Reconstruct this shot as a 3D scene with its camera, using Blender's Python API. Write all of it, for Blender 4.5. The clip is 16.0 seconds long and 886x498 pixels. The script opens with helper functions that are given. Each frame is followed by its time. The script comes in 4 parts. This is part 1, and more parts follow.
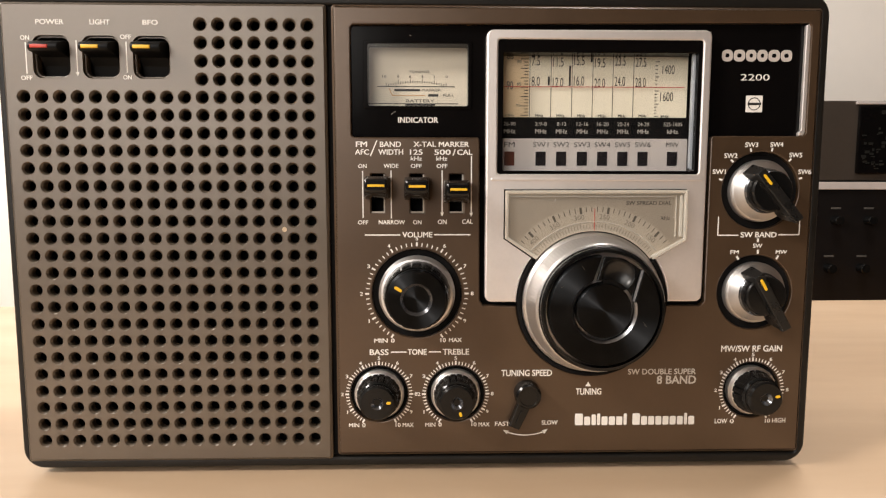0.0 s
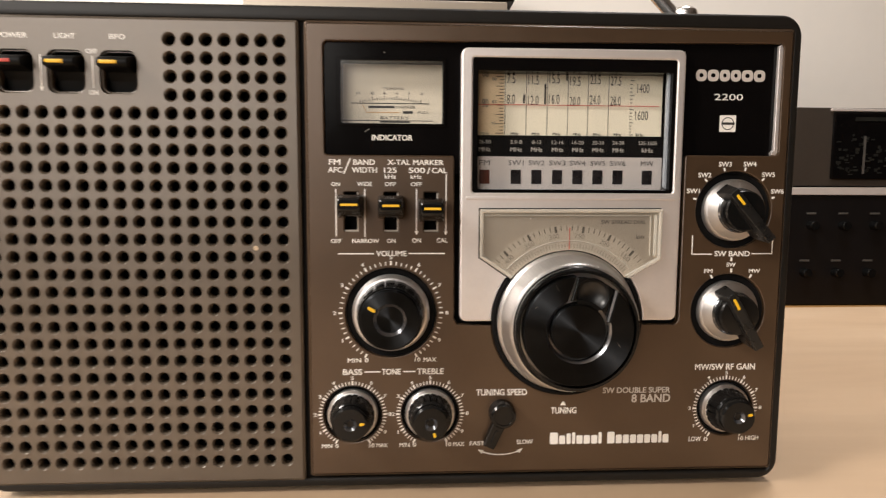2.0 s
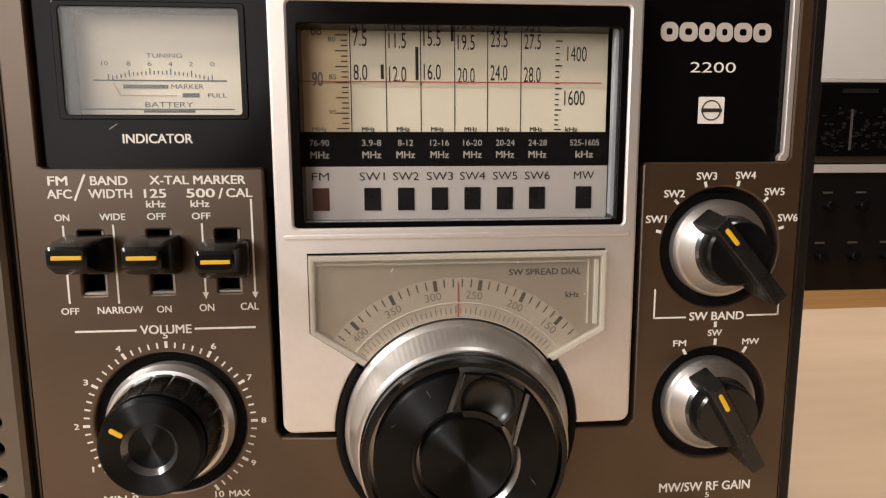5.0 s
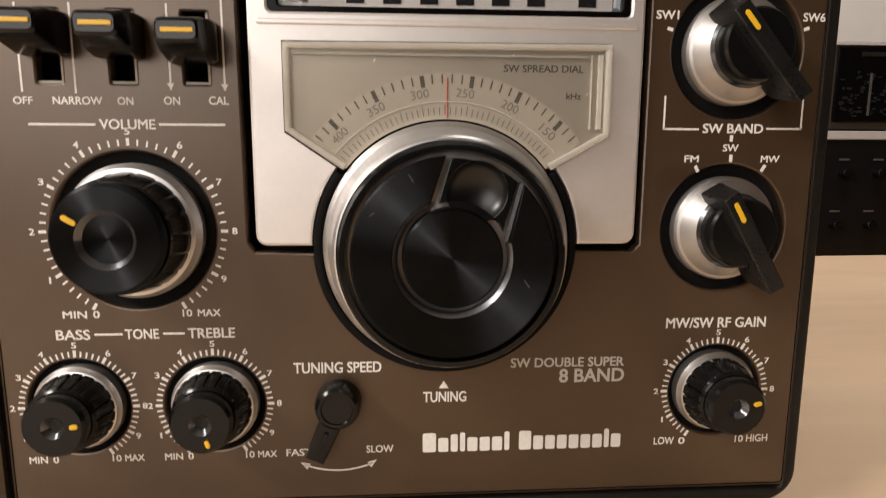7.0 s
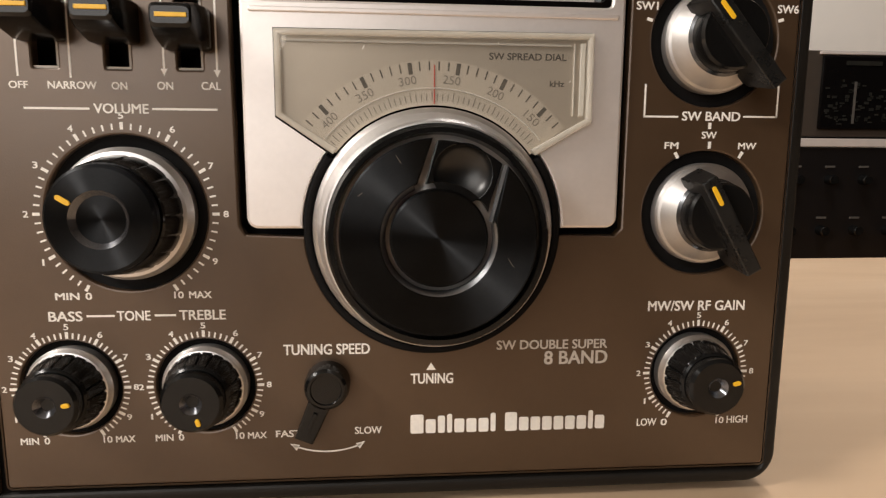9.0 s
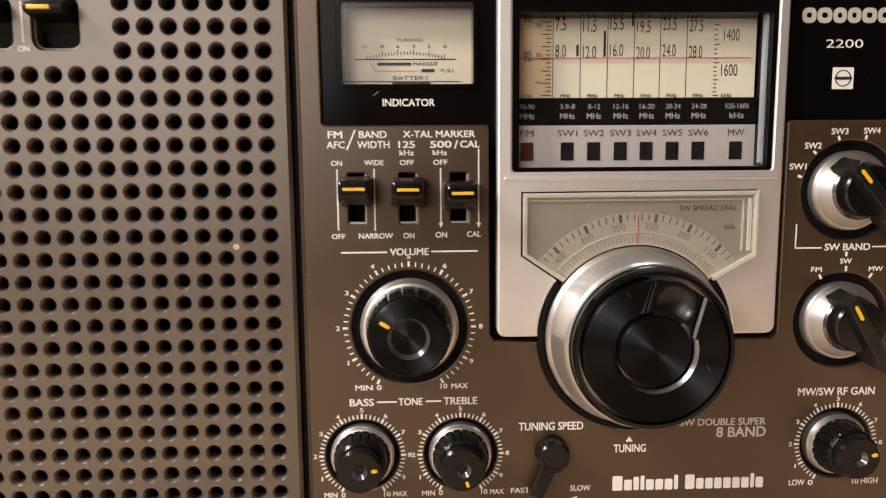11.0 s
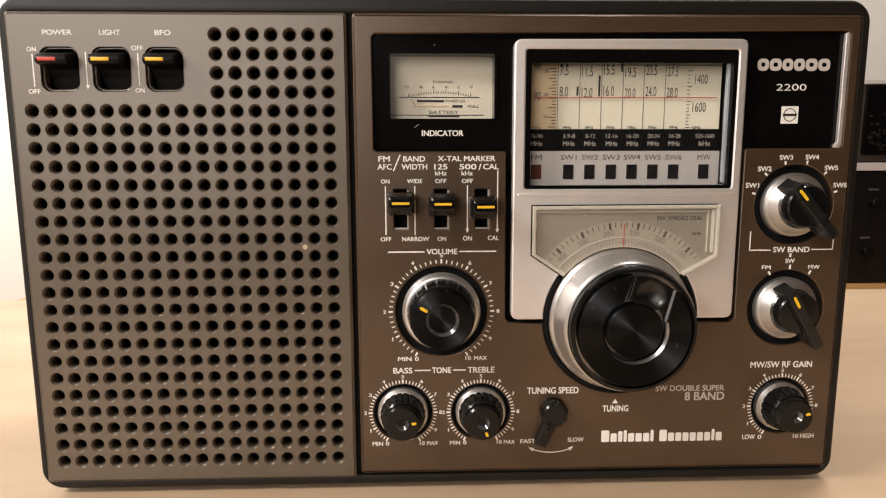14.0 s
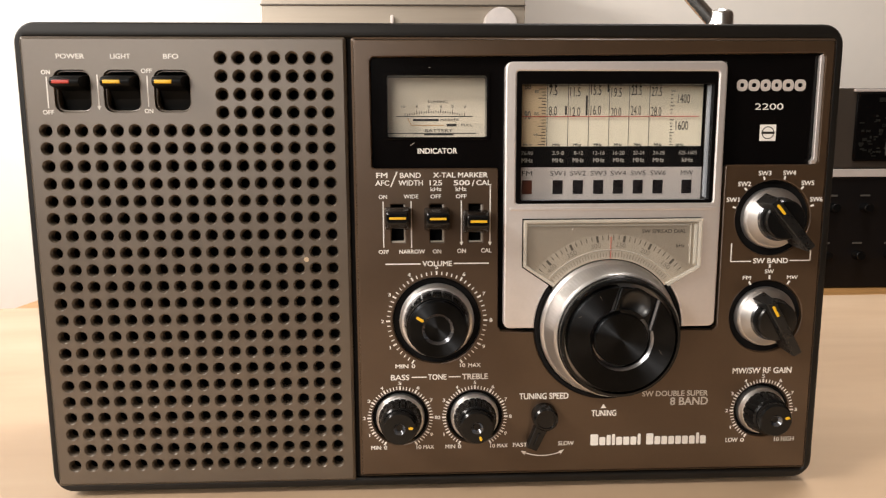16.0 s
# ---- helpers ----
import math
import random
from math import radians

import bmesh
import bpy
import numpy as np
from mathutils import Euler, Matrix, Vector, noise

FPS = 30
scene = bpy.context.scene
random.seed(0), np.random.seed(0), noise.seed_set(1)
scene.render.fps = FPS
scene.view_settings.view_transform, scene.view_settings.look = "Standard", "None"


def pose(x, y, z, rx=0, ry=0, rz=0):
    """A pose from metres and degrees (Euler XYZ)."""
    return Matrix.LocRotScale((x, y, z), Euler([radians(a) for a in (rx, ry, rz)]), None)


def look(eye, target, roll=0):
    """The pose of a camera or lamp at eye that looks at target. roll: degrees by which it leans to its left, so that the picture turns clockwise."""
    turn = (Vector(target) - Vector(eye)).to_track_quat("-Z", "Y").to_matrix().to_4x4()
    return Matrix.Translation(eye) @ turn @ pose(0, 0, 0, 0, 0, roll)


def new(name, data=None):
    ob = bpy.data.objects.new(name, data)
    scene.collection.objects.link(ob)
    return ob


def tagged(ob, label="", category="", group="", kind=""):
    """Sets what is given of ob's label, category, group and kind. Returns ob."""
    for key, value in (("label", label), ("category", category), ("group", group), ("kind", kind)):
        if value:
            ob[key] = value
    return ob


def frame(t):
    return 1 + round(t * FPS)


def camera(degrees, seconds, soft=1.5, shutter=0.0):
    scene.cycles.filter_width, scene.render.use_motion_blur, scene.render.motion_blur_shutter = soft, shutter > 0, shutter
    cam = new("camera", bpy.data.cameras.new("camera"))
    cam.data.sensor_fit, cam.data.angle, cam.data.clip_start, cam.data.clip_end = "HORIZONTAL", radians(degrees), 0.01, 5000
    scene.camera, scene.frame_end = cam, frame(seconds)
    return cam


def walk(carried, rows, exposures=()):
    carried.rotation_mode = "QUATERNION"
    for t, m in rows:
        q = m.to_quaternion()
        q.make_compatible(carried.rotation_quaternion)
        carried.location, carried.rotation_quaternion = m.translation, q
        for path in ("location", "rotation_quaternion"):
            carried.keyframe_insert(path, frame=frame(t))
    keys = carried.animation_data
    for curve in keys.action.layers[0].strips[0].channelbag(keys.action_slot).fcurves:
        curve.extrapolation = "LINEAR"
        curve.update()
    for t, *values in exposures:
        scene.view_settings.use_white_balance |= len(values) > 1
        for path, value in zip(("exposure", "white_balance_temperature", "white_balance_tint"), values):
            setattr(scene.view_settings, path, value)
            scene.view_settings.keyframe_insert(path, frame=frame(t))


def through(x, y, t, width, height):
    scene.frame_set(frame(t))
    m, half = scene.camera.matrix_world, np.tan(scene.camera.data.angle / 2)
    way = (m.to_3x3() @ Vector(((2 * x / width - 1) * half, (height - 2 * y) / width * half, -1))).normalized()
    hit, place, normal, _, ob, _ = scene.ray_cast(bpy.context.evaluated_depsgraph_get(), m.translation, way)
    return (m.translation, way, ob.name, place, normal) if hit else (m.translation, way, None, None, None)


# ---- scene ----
cam = camera(70.9, 16.0, soft=1.2, shutter=0.5)
PATH = [
    (0, (0.00400, -0.24575, 0.11667), (0.05243, 1.74375, -0.08217), 0.065),
    (0.5, (0.00467, -0.24801, 0.12113), (0.05675, 1.74092, -0.08249), 0.136),
    (1, (0.00392, -0.25012, 0.12247), (0.05942, 1.73923, -0.07603), 0.123),
    (1.5, (0.00463, -0.25300, 0.12277), (0.06910, 1.73717, -0.06448), 0.101),
    (2, (0.00737, -0.24281, 0.12384), (0.11098, 1.74460, -0.07482), 0.305),
    (2.5, (0.02120, -0.21354, 0.12346), (0.20227, 1.76687, -0.08917), 1.096),
    (3, (0.03677, -0.17963, 0.13155), (0.22635, 1.79436, -0.12812), 0.757),
    (3.5, (0.04831, -0.16430, 0.14072), (0.23982, 1.81114, -0.10617), 0.586),
    (3.7, (0.05058, -0.15695, 0.13950), (0.22911, 1.81823, -0.11892), 0.130),
    (5.8, (0.05748, -0.14619, 0.13553), (0.20428, 1.82482, -0.17038), -0.518),
    (6, (0.05961, -0.14441, 0.12945), (0.19188, 1.82261, -0.20721), -0.614),
    (6.5, (0.06007, -0.14185, 0.10800), (0.19912, 1.82466, -0.22892), -0.565),
    (7, (0.05929, -0.14275, 0.09271), (0.19324, 1.82743, -0.22423), 0.234),
    (7.5, (0.05916, -0.14399, 0.08519), (0.19285, 1.83115, -0.19933), 0.787),
    (8, (0.05998, -0.14468, 0.08584), (0.20506, 1.82818, -0.20869), 0.798),
    (8.5, (0.06225, -0.14671, 0.08746), (0.21382, 1.82626, -0.20307), 0.346),
    (9, (0.06008, -0.14715, 0.08721), (0.22064, 1.82558, -0.20012), 0.375),
    (9.5, (0.04971, -0.15235, 0.09148), (0.20479, 1.82527, -0.16340), -0.072),
    (10, (0.03091, -0.16148, 0.10055), (0.14361, 1.82546, -0.09786), -0.519),
    (10.2, (0.02245, -0.16659, 0.10622), (0.12423, 1.82040, -0.09757), -0.519),
    (12.3, (-0.00688, -0.22819, 0.12927), (0.02284, 1.75185, -0.15099), -0.413),
    (12.5, (-0.00970, -0.23380, 0.13160), (0.02375, 1.74458, -0.15978), -0.425),
    (13, (-0.01064, -0.23853, 0.13321), (0.04702, 1.74083, -0.14753), -0.437),
    (13.5, (-0.00748, -0.23748, 0.13421), (0.05235, 1.74179, -0.14670), -0.141),
    (14, (-0.00676, -0.23689, 0.13237), (0.05188, 1.74246, -0.14820), -0.133),
    (14.5, (-0.00655, -0.23936, 0.13442), (0.04812, 1.74098, -0.13996), -0.230),
    (15, (-0.00556, -0.24561, 0.13718), (0.03228, 1.73758, -0.11884), -0.282),
    (15.5, (-0.00914, -0.24753, 0.13736), (0.03850, 1.73482, -0.12347), -0.323),
    (16, (-0.00602, -0.24765, 0.13694), (0.05982, 1.73349, -0.12903), -0.243),
]
walk(cam, [(t, look(eye, target, roll)) for t, eye, target, roll in PATH],
     [(0.0, 0.12), (1.5, 0.06), (3.0, 0.0), (3.7, -0.05), (6.0, -0.16), (9.0, -0.16), (10.2, -0.04), (12.3, 0.12), (13.5, 0.05), (14.5, 0.0), (16.0, 0.0)])

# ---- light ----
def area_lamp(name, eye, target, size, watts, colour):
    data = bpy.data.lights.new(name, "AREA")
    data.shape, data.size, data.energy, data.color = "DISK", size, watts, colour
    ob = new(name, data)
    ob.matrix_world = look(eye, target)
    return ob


# Unseen key light without a fixture, added; direction set from the cast shadows.
area_lamp("left_key_light", (-0.95, -0.48, 0.86), (-0.03, 0.0, 0.08), 0.3, 14.5, (1.0, 0.93, 0.86))
# Added broad fill behind the camera for the panel's sheen, no known source.
area_lamp("rear_left_fill_light", (-0.80, -1.6, 0.66), (-0.05, 0.0, 0.1), 1.3, 18.5, (1.0, 0.94, 0.88))
# Unseen overhead light, added and shifted to brighten the table and right wall.
area_lamp("overhead_light", (0.45, 0.30, 1.68), (0.45, 0.34, 0.0), 0.4, 16.5, (1.0, 0.95, 0.92))
# Added fill that only whitens the left part of the back wall.
area_lamp("left_wall_fill_light", (-1.2, 0.35, 0.95), (-0.95, 1.3, 0.25), 0.35, 15.5, (1.0, 0.96, 0.93))
world = bpy.data.worlds.new("room_dim")
world.use_nodes = True
world.node_tree.nodes["Background"].inputs[0].default_value = (0.9, 0.8, 0.7, 1)
world.node_tree.nodes["Background"].inputs[1].default_value = 0.0
scene.world = world


# ---- materials ----
def material(name, colour, rough=0.5, metal=0.0, vary=0.0, scale=40.0, bump=0.0, bump_scale=400.0, spec=0.5,
             stretch=(1, 1, 1), anis=0.0, coat=0.0, axis="Y", glow=0.0, rough_vary=0.0):
    m = bpy.data.materials.new(name)
    m.use_nodes = True
    nt = m.node_tree
    b = nt.nodes["Principled BSDF"]
    b.inputs["Base Color"].default_value = (*colour, 1)
    b.inputs["Roughness"].default_value = rough
    b.inputs["Metallic"].default_value = metal
    b.inputs["Specular IOR Level"].default_value = spec
    b.inputs["Coat Weight"].default_value = coat
    b.inputs["Coat Roughness"].default_value = 0.08
    tex = nt.nodes.new("ShaderNodeTexCoord")
    mp = nt.nodes.new("ShaderNodeMapping")
    mp.inputs["Scale"].default_value = stretch
    nt.links.new(tex.outputs["Object"], mp.inputs["Vector"])
    if vary or rough_vary:
        n1, n2 = nt.nodes.new("ShaderNodeTexNoise"), nt.nodes.new("ShaderNodeTexNoise")
        n1.inputs["Scale"].default_value, n1.inputs["Detail"].default_value = scale, 5
        n2.inputs["Scale"].default_value, n2.inputs["Detail"].default_value = scale * 9, 3
        nt.links.new(mp.outputs[0], n1.inputs["Vector"])
        nt.links.new(mp.outputs[0], n2.inputs["Vector"])
        mix = nt.nodes.new("ShaderNodeMath")
        mix.operation = "MULTIPLY_ADD"
        mix.inputs[1].default_value = 0.4
        nt.links.new(n2.outputs["Fac"], mix.inputs[0])
        nt.links.new(n1.outputs["Fac"], mix.inputs[2])
        if vary:
            ramp = nt.nodes.new("ShaderNodeMapRange")
            ramp.inputs["From Min"].default_value, ramp.inputs["From Max"].default_value = 0.4, 1.0
            ramp.inputs["To Min"].default_value, ramp.inputs["To Max"].default_value = 1 - vary, 1 + vary
            nt.links.new(mix.outputs[0], ramp.inputs["Value"])
            hsv = nt.nodes.new("ShaderNodeHueSaturation")
            hsv.inputs["Color"].default_value = (*colour, 1)
            nt.links.new(ramp.outputs[0], hsv.inputs["Value"])
            nt.links.new(hsv.outputs[0], b.inputs["Base Color"])
        if rough_vary:
            rr = nt.nodes.new("ShaderNodeMapRange")
            rr.inputs["From Min"].default_value, rr.inputs["From Max"].default_value = 0.4, 1.0
            rr.inputs["To Min"].default_value, rr.inputs["To Max"].default_value = rough - rough_vary, rough + rough_vary
            nt.links.new(mix.outputs[0], rr.inputs["Value"])
            nt.links.new(rr.outputs[0], b.inputs["Roughness"])
    if bump:
        n3, bp = nt.nodes.new("ShaderNodeTexNoise"), nt.nodes.new("ShaderNodeBump")
        n3.inputs["Scale"].default_value, n3.inputs["Detail"].default_value = bump_scale, 3
        bp.inputs["Strength"].default_value, bp.inputs["Distance"].default_value = bump, 0.0003
        nt.links.new(mp.outputs[0], n3.inputs["Vector"])
        nt.links.new(n3.outputs["Fac"], bp.inputs["Height"])
        nt.links.new(bp.outputs[0], b.inputs["Normal"])
    if anis:
        tg = nt.nodes.new("ShaderNodeTangent")
        tg.direction_type, tg.axis = "RADIAL", axis
        b.inputs["Anisotropic"].default_value, b.inputs["Anisotropic Rotation"].default_value = anis, 0.25
        nt.links.new(tg.outputs[0], b.inputs["Tangent"])
    if glow:
        b.inputs["Emission Color"].default_value, b.inputs["Emission Strength"].default_value = (*colour, 1), glow
    return m


def clear(name, tint=(1, 1, 1), rough=0.02, through=0.93):
    """Thin clear plastic: mostly see-through, with a gloss that grows at grazing angles."""
    m = bpy.data.materials.new(name)
    m.use_nodes = True
    nt = m.node_tree
    nt.nodes.remove(nt.nodes["Principled BSDF"])
    tr, gl = nt.nodes.new("ShaderNodeBsdfTransparent"), nt.nodes.new("ShaderNodeBsdfGlossy")
    tr.inputs[0].default_value = (*[c * through for c in tint], 1)
    gl.inputs["Roughness"].default_value = rough
    fr, mx = nt.nodes.new("ShaderNodeFresnel"), nt.nodes.new("ShaderNodeMixShader")
    fr.inputs["IOR"].default_value = 1.45
    nt.links.new(fr.outputs[0], mx.inputs[0])
    nt.links.new(tr.outputs[0], mx.inputs[1])
    nt.links.new(gl.outputs[0], mx.inputs[2])
    nt.links.new(mx.outputs[0], nt.nodes["Material Output"].inputs["Surface"])
    return m


def pale_plastic(name, alpha=0.32, colour=(0.86, 0.81, 0.71)):
    """Thick cut edge of clear plastic: half see-through, pale, glossy."""
    m = material(name, colour, 0.12, 0, 0.1, 90, 0.1, 300)
    nt = m.node_tree
    b = nt.nodes["Principled BSDF"]
    b.inputs["Alpha"].default_value = alpha
    return m


PANEL = material("brown_grey_paint", (0.084, 0.050, 0.027), 0.36, 0.45, 0.10, 60, 0.12, 2500, spec=0.7, coat=0.42, rough_vary=0.05)
PANEL.node_tree.nodes["Principled BSDF"].inputs["Coat Roughness"].default_value = 0.30
GRILLE = material("pale_brown_grey_paint", (0.106, 0.080, 0.056), 0.36, 0.28, 0.10, 60, 0.12, 2500, spec=0.7, coat=0.45, rough_vary=0.05)
GRILLE.node_tree.nodes["Principled BSDF"].inputs["Coat Roughness"].default_value = 0.34
CASE = material("black_case_plastic", (0.011, 0.0095, 0.008), 0.42, 0, 0.15, 90, 0.1, 1800, spec=0.25)
BLACK = material("matt_black", (0.004, 0.0036, 0.0036), 0.7, 0, 0.1, 100, spec=0.12)
GLOSS = material("gloss_black_plate", (0.0035, 0.003, 0.003), 0.16, 0, 0.1, 60, spec=0.1, rough_vary=0.05)
KNOB = material("black_knob_plastic", (0.0045, 0.0045, 0.0045), 0.2, 0, 0.2, 150, 0.08, 1500, spec=0.35, rough_vary=0.06)
SPUN = material("spun_black_cap", (0.020, 0.021, 0.0225), 0.42, 0.97, 0.15, 200, 0.03, 1200, anis=1.0)
# Lighter than the black cap to bring out the highlight on the dish edge.
DISHEDGE = material("dish_highlight_metal", (0.20, 0.205, 0.22), 0.27, 0.97, 0.2, 200, 0.05, 900, anis=0.8)
# Lighter metal than the black cap, so its bevels show a glint.
BEVEL = material("bright_glint_bevel", (0.24, 0.245, 0.26), 0.3, 1.0, 0.2, 200, 0.1, 900)
DULLALU = material("dull_turned_aluminium", (0.54, 0.52, 0.505), 0.48, 1.0, 0.08, 120, 0.05, 1500, anis=0.4)
SHINY = material("shiny_black_plastic", (0.005, 0.005, 0.005), 0.2, 0, 0.2, 150)
COLLAR = material("dark_polished_collar", (0.16, 0.17, 0.185), 0.22, 1.0, 0.15, 200)
BAR = material("worn_black_bar", (0.010, 0.0098, 0.0095), 0.3, 0, 0.3, 180, 0.1, 1200, spec=0.5, rough_vary=0.1)
SMALLCAP = material("polished_black_cap", (0.005, 0.005, 0.005), 0.17, 0, 0.2, 200, spec=0.28, rough_vary=0.05)
ROCKER = material("dull_black_plastic", (0.004, 0.004, 0.004), 0.4, 0, 0.2, 150, spec=0.15)
SILVER = material("satin_silver_bezel", (0.84, 0.79, 0.765), 0.46, 0.8, 0.05, 80, 0.06, 1600)
ALU = material("turned_aluminium", (0.72, 0.70, 0.685), 0.42, 1.0, 0.06, 120, 0.05, 1500, anis=0.5)
CHROME = material("chrome", (0.85, 0.84, 0.83), 0.27, 1.0, 0.05, 150)
WHITE = material("white_print", (0.86, 0.83, 0.78), 0.6, 0, 0.08, 900)
GREYPRINT = material("grey_print", (0.45, 0.41, 0.36), 0.6, 0, 0.08, 900)
DARKPRINT = material("black_print", (0.02, 0.018, 0.016), 0.6, 0, 0.2, 900)
CARDPRINT = material("worn_black_print", (0.10, 0.085, 0.065), 0.6, 0, 0.3, 900)
PALEPRINT = material("pale_brown_print", (0.22, 0.19, 0.15), 0.6, 0, 0.2, 900)
CHIP = material("bare_resin", (0.55, 0.42, 0.28), 0.5, 0, 0.25, 700)
DIMPRINT = material("soft_white_print", (0.56, 0.52, 0.47), 0.6, 0, 0.08, 900)
# Darkened so out-of-focus hi-fi markings stay faint from the camera.
DIMMARK = material("dimmed_grey_marks", (0.075, 0.068, 0.06), 0.6, 0, 0.2, 50)
ORANGEPRINT = material("faded_orange_print", (0.62, 0.36, 0.14), 0.6, 0, 0.2, 900)
YELLOW = material("yellow_paint", (0.86, 0.50, 0.02), 0.4, 0, 0.08, 500)
RED = material("red_paint", (0.55, 0.05, 0.03), 0.4, 0, 0.08, 500)
CREAM = material("cream_dial_card", (0.86, 0.78, 0.61), 0.6, 0, 0.04, 50)
METERCARD = material("darker_cream_meter_card", (0.80, 0.71, 0.56), 0.6, 0, 0.05, 50)
TANCARD = material("tan_scale_column", (0.76, 0.58, 0.36), 0.6, 0, 0.05, 50)
STRIP = material("pale_silver_card", (0.68, 0.62, 0.58), 0.45, 0.3, 0.05, 60)
SPREAD = material("warm_silver_card", (0.47, 0.405, 0.325), 0.38, 0.45, 0.08, 45)
DISC = material("grey_gold_dial_disc", (0.52, 0.45, 0.36), 0.4, 0.25, 0.06, 60)
GLASS = clear("clear_plastic", through=0.985)
HAZED = clear("hazed_plastic", rough=0.22, through=0.97)
EDGESTREAK = pale_plastic("pale_streaked_edge", 0.72, (0.50, 0.53, 0.57))
EDGE = pale_plastic("clear_plastic_edge", 0.45)
LAMPRED = material("unlit_red_lens", (0.10, 0.026, 0.012), 0.3, 0, 0.3, 300)
LENS = material("dark_lens", (0.016, 0.014, 0.015), 0.2, 0, 0.3, 300)
WALLP = material("warm_white_wall_paint", (0.84, 0.795, 0.73), 0.8, 0, 0.03, 3, 0.15, 90)
# Ceiling grey and taupe are darkened to hold down bounce and reflections.
CEIL = material("toned_down_ceiling", (0.55, 0.52, 0.48), 0.9, 0, 0.03, 3)
TAUPE = material("unseen_wall_taupe", (0.15, 0.11, 0.08), 0.85, 0, 0.04, 3)
SIDEWOOD = material("orange_brown_wood", (0.50, 0.26, 0.09), 0.4, 0, 0.25, 6, 0.1, 60, stretch=(0.4, 6, 6))
FLOORM = material("oak_floor", (0.32, 0.20, 0.11), 0.5, 0, 0.25, 4, 0.1, 60, stretch=(0.5, 6, 6))
HIFI = material("champagne_silver_front", (0.33, 0.285, 0.23), 0.45, 0.5, 0.06, 20, 0.08, 300, stretch=(0.3, 4, 8))
HIFIDARK = material("black_hifi_front", (0.006, 0.005, 0.005), 0.45, 0.0, 0.2, 20, spec=0.25)
HIFIDIM = material("dim_display_segments", (0.018, 0.018, 0.015), 0.4, 0.2, 0.3, 50)
HIFIGREY = material("bronze_grey_front", (0.075, 0.060, 0.048), 0.4, 0.4, 0.1, 15)


def table_wood():
    m = material("pale_birch_veneer", (0.68, 0.475, 0.285), 0.42, 0, 0.0)
    nt = m.node_tree
    b = nt.nodes["Principled BSDF"]
    tex, mp = nt.nodes.new("ShaderNodeTexCoord"), nt.nodes.new("ShaderNodeMapping")
    mp.inputs["Scale"].default_value = (0.9, 5, 5)
    nt.links.new(tex.outputs["Object"], mp.inputs[0])
    big, fine = nt.nodes.new("ShaderNodeTexNoise"), nt.nodes.new("ShaderNodeTexNoise")
    big.inputs["Scale"].default_value, big.inputs["Detail"].default_value, big.inputs["Distortion"].default_value = 2.6, 6, 0.8
    fine.inputs["Scale"].default_value, fine.inputs["Detail"].default_value = 24, 6
    nt.links.new(mp.outputs[0], big.inputs[0])
    nt.links.new(mp.outputs[0], fine.inputs[0])
    add = nt.nodes.new("ShaderNodeMath")
    add.operation, add.inputs[1].default_value = "MULTIPLY_ADD", 0.16
    nt.links.new(fine.outputs["Fac"], add.inputs[0])
    nt.links.new(big.outputs["Fac"], add.inputs[2])
    ramp = nt.nodes.new("ShaderNodeValToRGB")
    e = ramp.color_ramp.elements
    e[0].position, e[0].color = 0.34, (0.52, 0.362, 0.230, 1)
    e[1].position, e[1].color = 0.80, (0.645, 0.484, 0.335, 1)
    mid = ramp.color_ramp.elements.new(0.56)
    mid.color = (0.585, 0.420, 0.275, 1)
    nt.links.new(add.outputs[0], ramp.inputs[0])
    nt.links.new(ramp.outputs[0], b.inputs["Base Color"])
    bp = nt.nodes.new("ShaderNodeBump")
    bp.inputs["Strength"].default_value, bp.inputs["Distance"].default_value = 0.08, 0.0004
    nt.links.new(fine.outputs["Fac"], bp.inputs["Height"])
    nt.links.new(bp.outputs[0], b.inputs["Normal"])
    return m


TABLE = table_wood()


# ---- building tools: radio parts are given in millimetres, x across, z up, "out" towards the viewer ----
def finish(bm, name, mat, parent=None, label="", smooth=20.0):
    bmesh.ops.recalc_face_normals(bm, faces=bm.faces)
    me = bpy.data.meshes.new(name)
    lim = radians(smooth)
    for e in bm.edges:
        e.smooth = len(e.link_faces) == 2 and e.calc_face_angle(0.0) < lim
    for f in bm.faces:
        f.smooth = True
    bm.to_mesh(me)
    bm.free()
    me.materials.append(mat)
    ob = new(name, me)
    if parent:
        ob.parent = parent
    if label:
        tagged(ob, label)
    return ob


def part(name, bm, mat, parent, label=""):
    return finish(bm, name, mat, parent, label)


def thing(name, label, category, group="", at=(0, 0, 0)):
    ob = new(name)
    ob.empty_display_size = 0.02
    ob.location = at
    return tagged(ob, label, category, group)


def from_curve(data):
    ob = bpy.data.objects.new("draft", data)
    scene.collection.objects.link(ob)
    bpy.context.view_layer.update()
    me = bpy.data.meshes.new_from_object(ob.evaluated_get(bpy.context.evaluated_depsgraph_get()))
    bpy.data.objects.remove(ob)
    bpy.data.curves.remove(data)
    return me


